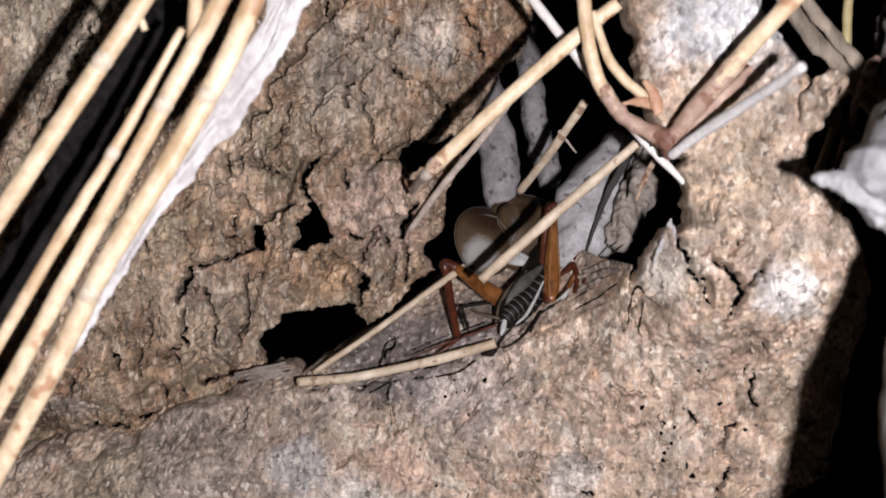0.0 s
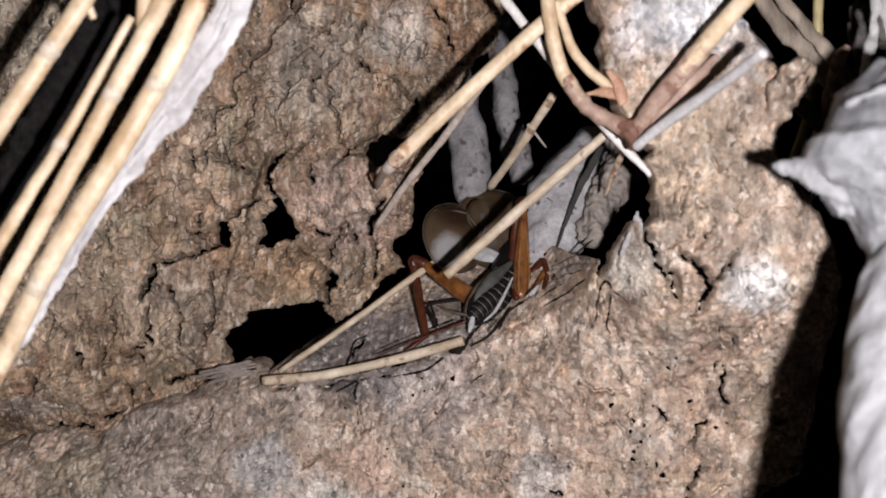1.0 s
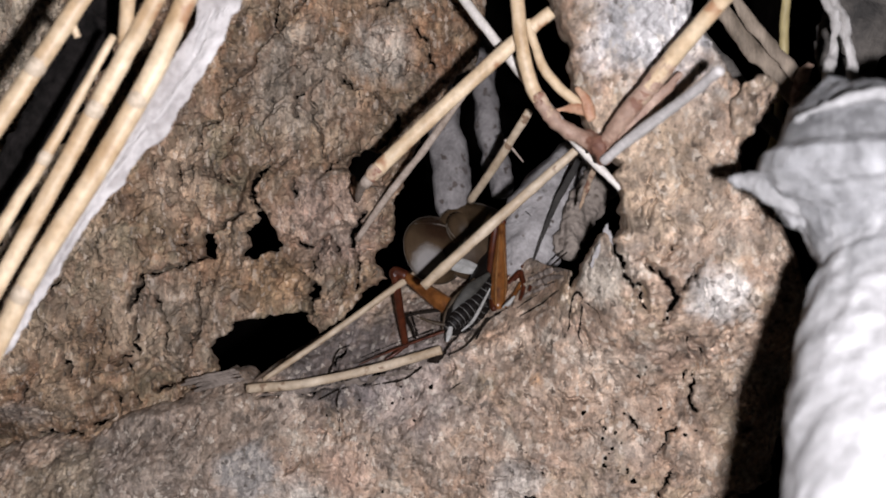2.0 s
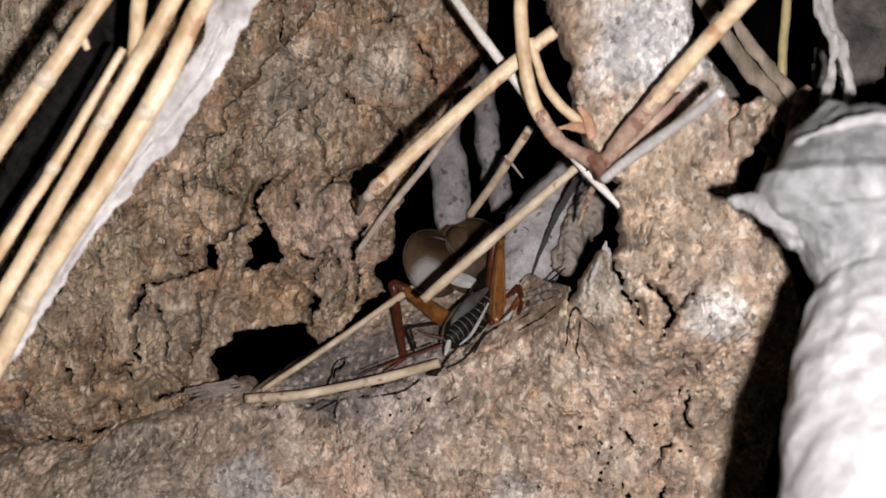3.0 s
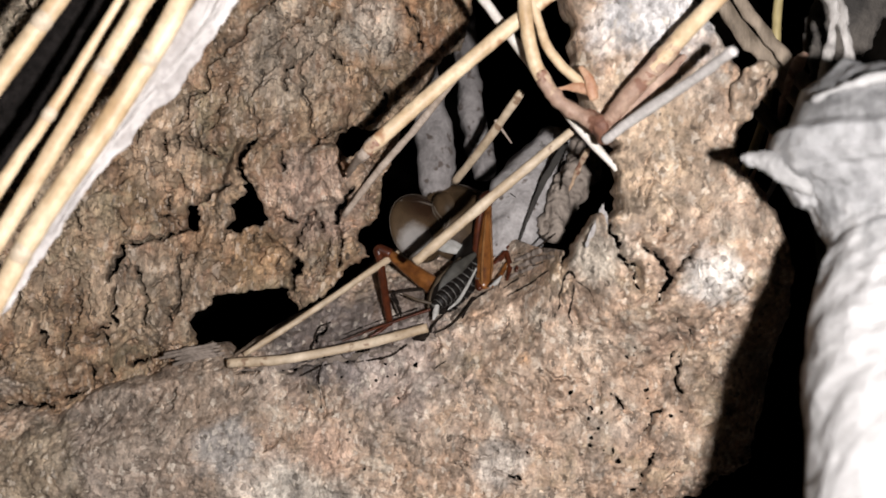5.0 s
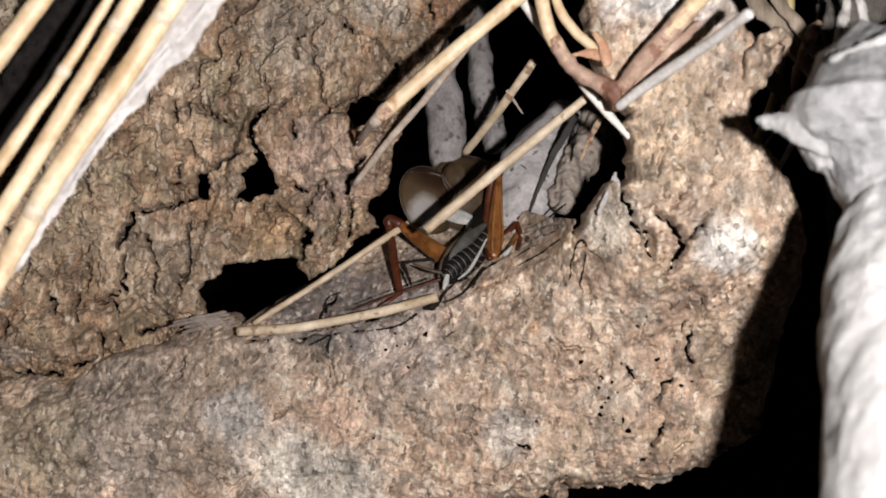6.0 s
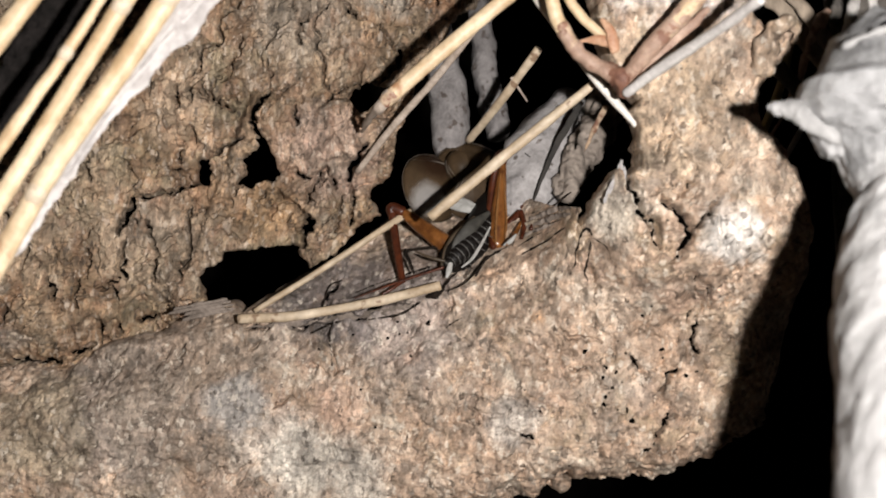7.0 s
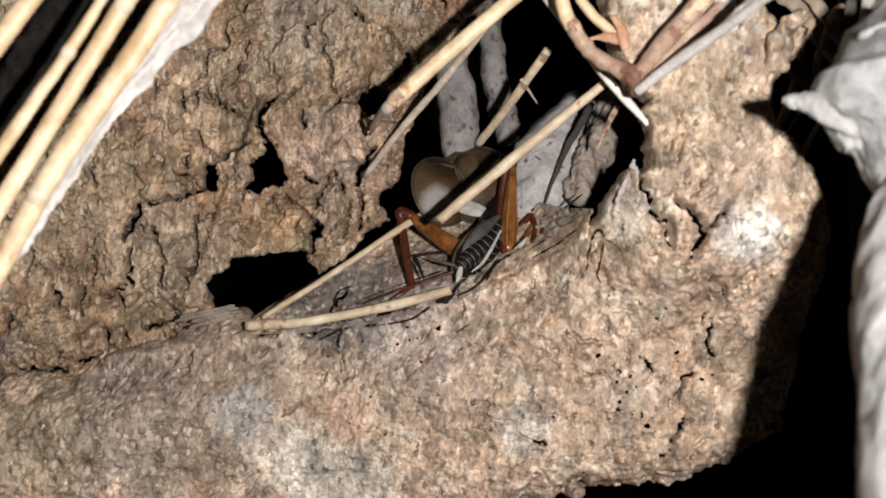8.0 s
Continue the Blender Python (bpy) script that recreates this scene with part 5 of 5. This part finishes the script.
def dome(name, centre, out, rise, rx, rz, height, mat, parent, label, pivot, lean=0.0, veins=(), rim=True):
    """A domed wing: a round shell that bulges towards out."""
    n = Vector(out).normalized()
    e2 = Vector(rise)
    e2 = (e2 - e2.dot(n) * n).normalized()
    e1 = e2.cross(n)
    c = np.array(centre)
    rings, sides = 18, 44

    def at(q, a, lift=0.0):
        edge = 1 + 0.05 * math.sin(2 * a + lean) + 0.03 * math.sin(3 * a + 1.0)
        h = height * (1 - q**2.4) + 0.10 * math.sin(5 * q + 2 * a) * q * (1 - q) + lift
        return c + rx * q * edge * math.cos(a) * np.array(e1) + rz * q * edge * math.sin(a) * np.array(e2) + h * np.array(n)

    v = [at(0, 0)]
    for i in range(1, rings + 1):
        for j in range(sides):
            v.append(at(i / rings, 2 * math.pi * j / sides))
    f = [(0, 1 + j, 1 + (j + 1) % sides) for j in range(sides)]
    for i in range(rings - 1):
        for j in range(sides):
            k = (j + 1) % sides
            f.append((1 + i * sides + j, 1 + (i + 1) * sides + j, 1 + (i + 1) * sides + k, 1 + i * sides + k))
    ob = mesh_object(name, v, f, mat, parent, label, origin=pivot)
    s = ob.modifiers.new("thickness", "SOLIDIFY")
    s.thickness, s.offset = 0.09 * MM, -1.0
    if rim:
        tube_object("wing_rim", [at(1.0, 2 * math.pi * j / 40) for j in range(41)], [0.035, 0.035], smoke_mat, ob, "thin smoky wing rim", sides=6, per=2)
    for run in veins:
        tube_object("vein", [at(q, a, 0.03) for q, a in run], [0.04, 0.10, 0.04], smoke_mat, ob, "thin raised wing vein", sides=6)
    return ob


def cricket():
    body = thing("cricket", (3.63, 9.50, -10.30), "dark cricket with orange legs and raised domed wings, on the root", "cricket")

    def limb(name, pts, radii, mat, label="", **how):
        how = {"sides": 14, "per": 8, **how}
        return tube_object(name, pts, radii, mat, body, label, **how)

    limb("thorax", [(4.93, 13.50, -5.26), (6.51, 16.00, -3.19), (7.45, 18.50, -0.97)], [1.9, 2.3, 1.8], dark_shell_mat, "dark brown thorax", sides=20)
    limb("head", [(7.33, 19.00, -0.76), (7.90, 20.50, 1.12), (8.02, 21.50, 2.53)], [1.6, 1.8, 0.9], dark_shell_mat, "dark brown head", sides=20)
    limb("belly", [(5.49, 14.20, -5.29), (3.56, 12.20, -7.33), (1.83, 10.60, -8.94), (1.04, 9.60, -9.79)], [2.1, 2.3, 1.8, 0.8], dark_shell_mat, "dark belly", sides=20)
    # striped back of the abdomen, segment by segment
    spine = spline([(6.22, 12.60, -4.30), (4.32, 10.90, -6.61), (2.46, 9.50, -8.22), (1.03, 8.60, -9.59)], 10)
    girth = np.interp(np.linspace(0, 1, 11), [0, 0.25, 0.7, 1], [0.85, 1.1, 1.02, 0.5])
    for i in range(10):
        a, b = spine[i * 3], spine[i * 3 + 3]
        limb("abdomen_segment", [a, (a + b) / 2, b], [girth[i] * 0.97, girth[i] * 1.02, girth[i + 1] * 1.0], dark_shell_mat, sides=22, per=3, flat=0.85, cut=True)
        d = (b - a) / np.linalg.norm(b - a) * 0.045
        limb("segment_band", [b - d, b, b + d], [girth[i + 1] * 0.99, girth[i + 1] * 1.04, girth[i + 1] * 0.97], band_mat, "thin pale band", sides=22, per=2, flat=0.85, cut=True)
    limb("tail_plate", [(1.41, 8.40, -9.06), (1.15, 8.00, -10.19), (0.90, 7.80, -10.94)], [0.22, 0.36, 0.12], pale_fold_mat, "pale tail plate", flat=0.5)
    limb("hind_wing", [(5.79, 11.80, -3.49), (3.79, 10.60, -5.16), (2.21, 9.80, -6.94), (1.42, 9.30, -8.60)], [0.25, 0.78, 0.6, 0.15], fold_mat, "folded grey hind wing", flat=0.35, sides=18)
    limb("hind_wing", [(5.87, 10.60, -5.16), (4.79, 9.40, -7.18), (3.73, 8.60, -8.82), (2.56, 8.00, -9.80)], [0.1, 0.18, 0.19, 0.08], pale_fold_mat, "folded whitish hind wing", flat=0.5)
    fold = spline([(5.87, 10.60, -5.16), (4.79, 9.40, -7.18), (3.73, 8.60, -8.82), (2.56, 8.00, -9.80)], 5)
    for k, p in enumerate(fold[1:-1]):
        out = np.array([0.55 + 0.1 * (k % 3), -0.45, -0.35 - 0.12 * (k % 2)]) if k % 2 else np.array([-0.35, -0.5, 0.45 - 0.1 * (k % 3)])
        limb("hair", [p, p + 0.6 * out, p + out + np.array([0.1, 0.05, 0.12])], [0.035, 0.03, 0.02], band_mat, "fine pale hair", sides=5, per=3)
    limb("wing_edge", [(4.09, 12.20, -4.03), (1.83, 11.00, -6.22), (0.85, 10.20, -7.88), (0.39, 9.40, -9.64)], [0.15, 0.3, 0.3, 0.15], rim_mat, "thin brown wing edge")
    # hind legs
    limb("hind_femur", [(2.25, 12.40, -7.87), (0.40, 13.00, -6.90), (-2.14, 14.20, -5.09), (-4.17, 15.00, -3.64), (-5.12, 15.20, -3.30)], [0.95, 1.1, 0.85, 0.55, 0.5], femur_mat, "swollen orange-brown thigh", sides=18)
    limb("hind_knee", [(-4.17, 14.90, -3.57), (-5.39, 15.20, -3.17), (-5.39, 15.00, -3.97)], [0.65, 0.72, 0.5], tibia_mat, "red-brown knee")
    limb("hind_tibia", [(-5.39, 15.10, -3.57), (-4.94, 13.90, -6.61), (-4.35, 12.00, -9.82), (-3.99, 10.80, -11.57)], [0.5, 0.5, 0.45, 0.4], tibia_mat, "red-brown shin")
    limb("hind_foot", [(-4.05, 10.60, -11.55), (-5.13, 10.00, -12.41), (-6.23, 9.80, -13.05)], [0.25, 0.2, 0.1], tibia_mat, "thin dark foot")
    limb("hind_femur", [(6.69, 11.20, -7.28), (6.86, 12.00, -5.21), (7.10, 13.00, -1.93), (7.34, 13.80, 1.07), (7.43, 14.20, 2.74)], [0.95, 1.12, 0.8, 0.5, 0.38], femur_mat, "swollen orange-brown thigh", sides=18)
    limb("femur_ridge", [(6.49, 9.90, -6.95), (6.54, 10.80, -4.84), (6.79, 12.00, -1.91), (7.11, 13.20, 1.06)], [0.1, 0.16, 0.14, 0.06], ridge_mat, "light orange ridge of the thigh")
    limb("femur_ridge", [(7.55, 10.20, -6.44), (7.74, 11.20, -4.20), (7.60, 12.40, -1.26), (7.45, 13.30, 1.06)], [0.06, 0.12, 0.1, 0.05], ridge_mat, "light orange ridge of the thigh")
    limb("hind_knee", [(7.43, 14.20, 2.41), (7.31, 14.50, 3.42), (6.78, 14.60, 3.02)], [0.5, 0.62, 0.5], tibia_mat, "red-brown knee")
    limb("hind_tibia", [(6.86, 14.80, 2.89), (6.23, 14.20, -0.60), (5.89, 12.60, -4.57), (6.26, 10.40, -7.50)], [0.5, 0.45, 0.42, 0.35], tibia_mat, "red-brown shin")
    # middle and front legs
    limb("middle_leg", [(7.43, 12.80, -5.90), (8.49, 12.80, -4.44), (9.37, 12.20, -3.37)], [0.5, 0.48, 0.4], tibia_mat, "red-brown middle thigh")
    limb("middle_shin", [(9.44, 12.20, -3.37), (9.73, 10.60, -4.83), (9.27, 8.60, -6.37)], [0.36, 0.3, 0.18], tibia_mat, "red-brown middle shin")
    limb("front_leg", [(7.90, 14.20, -4.08), (9.21, 13.80, -3.00), (10.49, 13.00, -2.72)], [0.5, 0.46, 0.4], tibia_mat, "red-brown front thigh")
    limb("front_shin", [(10.55, 12.90, -2.79), (10.74, 11.00, -4.12), (10.30, 8.60, -5.34)], [0.36, 0.28, 0.16], tibia_mat, "red-brown front shin")
    limb("front_foot", [(9.44, 11.20, -4.65), (8.49, 9.60, -6.03), (7.57, 8.20, -7.12)], [0.3, 0.26, 0.14], femur_mat, "orange-brown foot")
    limb("foot_spur", [(7.26, 8.40, -7.20), (7.96, 8.20, -6.74), (8.61, 8.40, -5.98)], [0.1, 0.3, 0.12], pale_fold_mat, "pale foot spur")
    limb("middle_leg", [(0.07, 12.60, -7.61), (-2.25, 12.60, -7.88), (-3.83, 12.20, -8.25), (-3.27, 11.00, -9.36), (-2.73, 9.80, -10.71)], [0.2, 0.17, 0.17, 0.16, 0.1], fibre_mat, "thin dark middle leg")
    # tail feelers and thin feet
    limb("cercus", [(1.03, 8.80, -9.21), (-0.90, 9.00, -8.78), (-2.59, 9.60, -8.10)], [0.2, 0.18, 0.06], rim_mat, "dark tail feeler")
    limb("cercus", [(0.52, 8.80, -9.86), (-2.84, 9.20, -11.05), (-6.09, 9.60, -12.25), (-9.36, 10.00, -13.58)], [0.15, 0.14, 0.11, 0.05], tibia_mat, "long brown tail feeler")
    limb("hind_foot", [(5.57, 9.60, -8.49), (4.35, 7.80, -10.04), (2.81, 7.40, -11.55), (1.02, 7.40, -12.44)], [0.14, 0.11, 0.1, 0.06], fibre_mat, "thin dark foot")
    limb("antenna", [(8.13, 21.00, 2.31), (9.12, 20.00, 3.41), (10.03, 18.00, 3.92), (10.84, 16.00, 3.32)], [0.1, 0.08, 0.07, 0.04], dark_shell_mat, "thread-like feeler")
    near = dome("fore_wing", (-0.48, 16.60, -0.48), (0.60, -0.76, 0.32), (0, 0, 1), 4.8, 4.3, 2.4, near_wing_mat, body, "raised domed smoky brown forewing with a painted highlight", (3.41, 14.00, -4.95), 0.0,
                [[(0.95, 2.2), (0.6, 1.6), (0.55, 0.7), (0.9, 0.2)], [(0.97, 4.2), (0.7, 4.9), (0.75, 5.6), (0.95, 5.9)]])
    far = dome("fore_wing", (4.5, 18.4, 0.3), (0.30, -0.9, 0.25), (0.2, 0, 1), 5.4, 5.1, 2.2, far_wing_mat, body, "raised domed brown forewing with folded veins", (4.56, 14.50, -4.76), 1.0,
               [[(0.85, 2.5), (0.55, 2.6), (0.4, 3.3), (0.55, 3.8)], [(0.8, 2.9), (0.6, 3.0), (0.52, 3.5), (0.65, 3.8)], [(0.75, 3.2), (0.66, 3.4), (0.7, 3.7)], [(0.3, 5.8), (0.5, 5.5), (0.8, 5.2)]])
    dome("wing_lobe", (2.1, 15.0, 2.0), (-0.45, -0.85, 0.1), (-0.3, 0, 1), 1.5, 1.9, 0.7, far_wing_mat, body, "small rolled lobe of the wing", (3.41, 14.00, -4.95), 0.4,
         [[(0.95, 2.6), (0.8, 3.3), (0.9, 4.2)], [(0.6, 2.9), (0.5, 3.6), (0.7, 4.5)]], rim=False)
    dome("wing_fold", (2.56, 15.20, -2.49), (-0.15, -0.95, 0.3), (0.35, 0, 1), 2.5, 0.9, 0.3, pale_fold_mat, body, "pale fold at the wing root", (3.08, 14.00, -3.94), rim=False)
    return near, far


near_wing, far_wing = cricket()


# ---- what moves: the wings shiver as the cricket sings ----
def shiver(wing, size, phase):
    home = wing.location.copy()
    rows = []
    for k in range(81):
        t = k / 10
        a = size * math.sin(2.4 * k + phase)
        rows.append((t, Matrix.Translation(home) @ pose(0, 0, 0, 0.5 * a, 0.3 * a, a)))
    walk(wing, rows)


def motions():
    shiver(near_wing, 1.6, 0.0)
    shiver(far_wing, -1.3, 0.7)


motions()
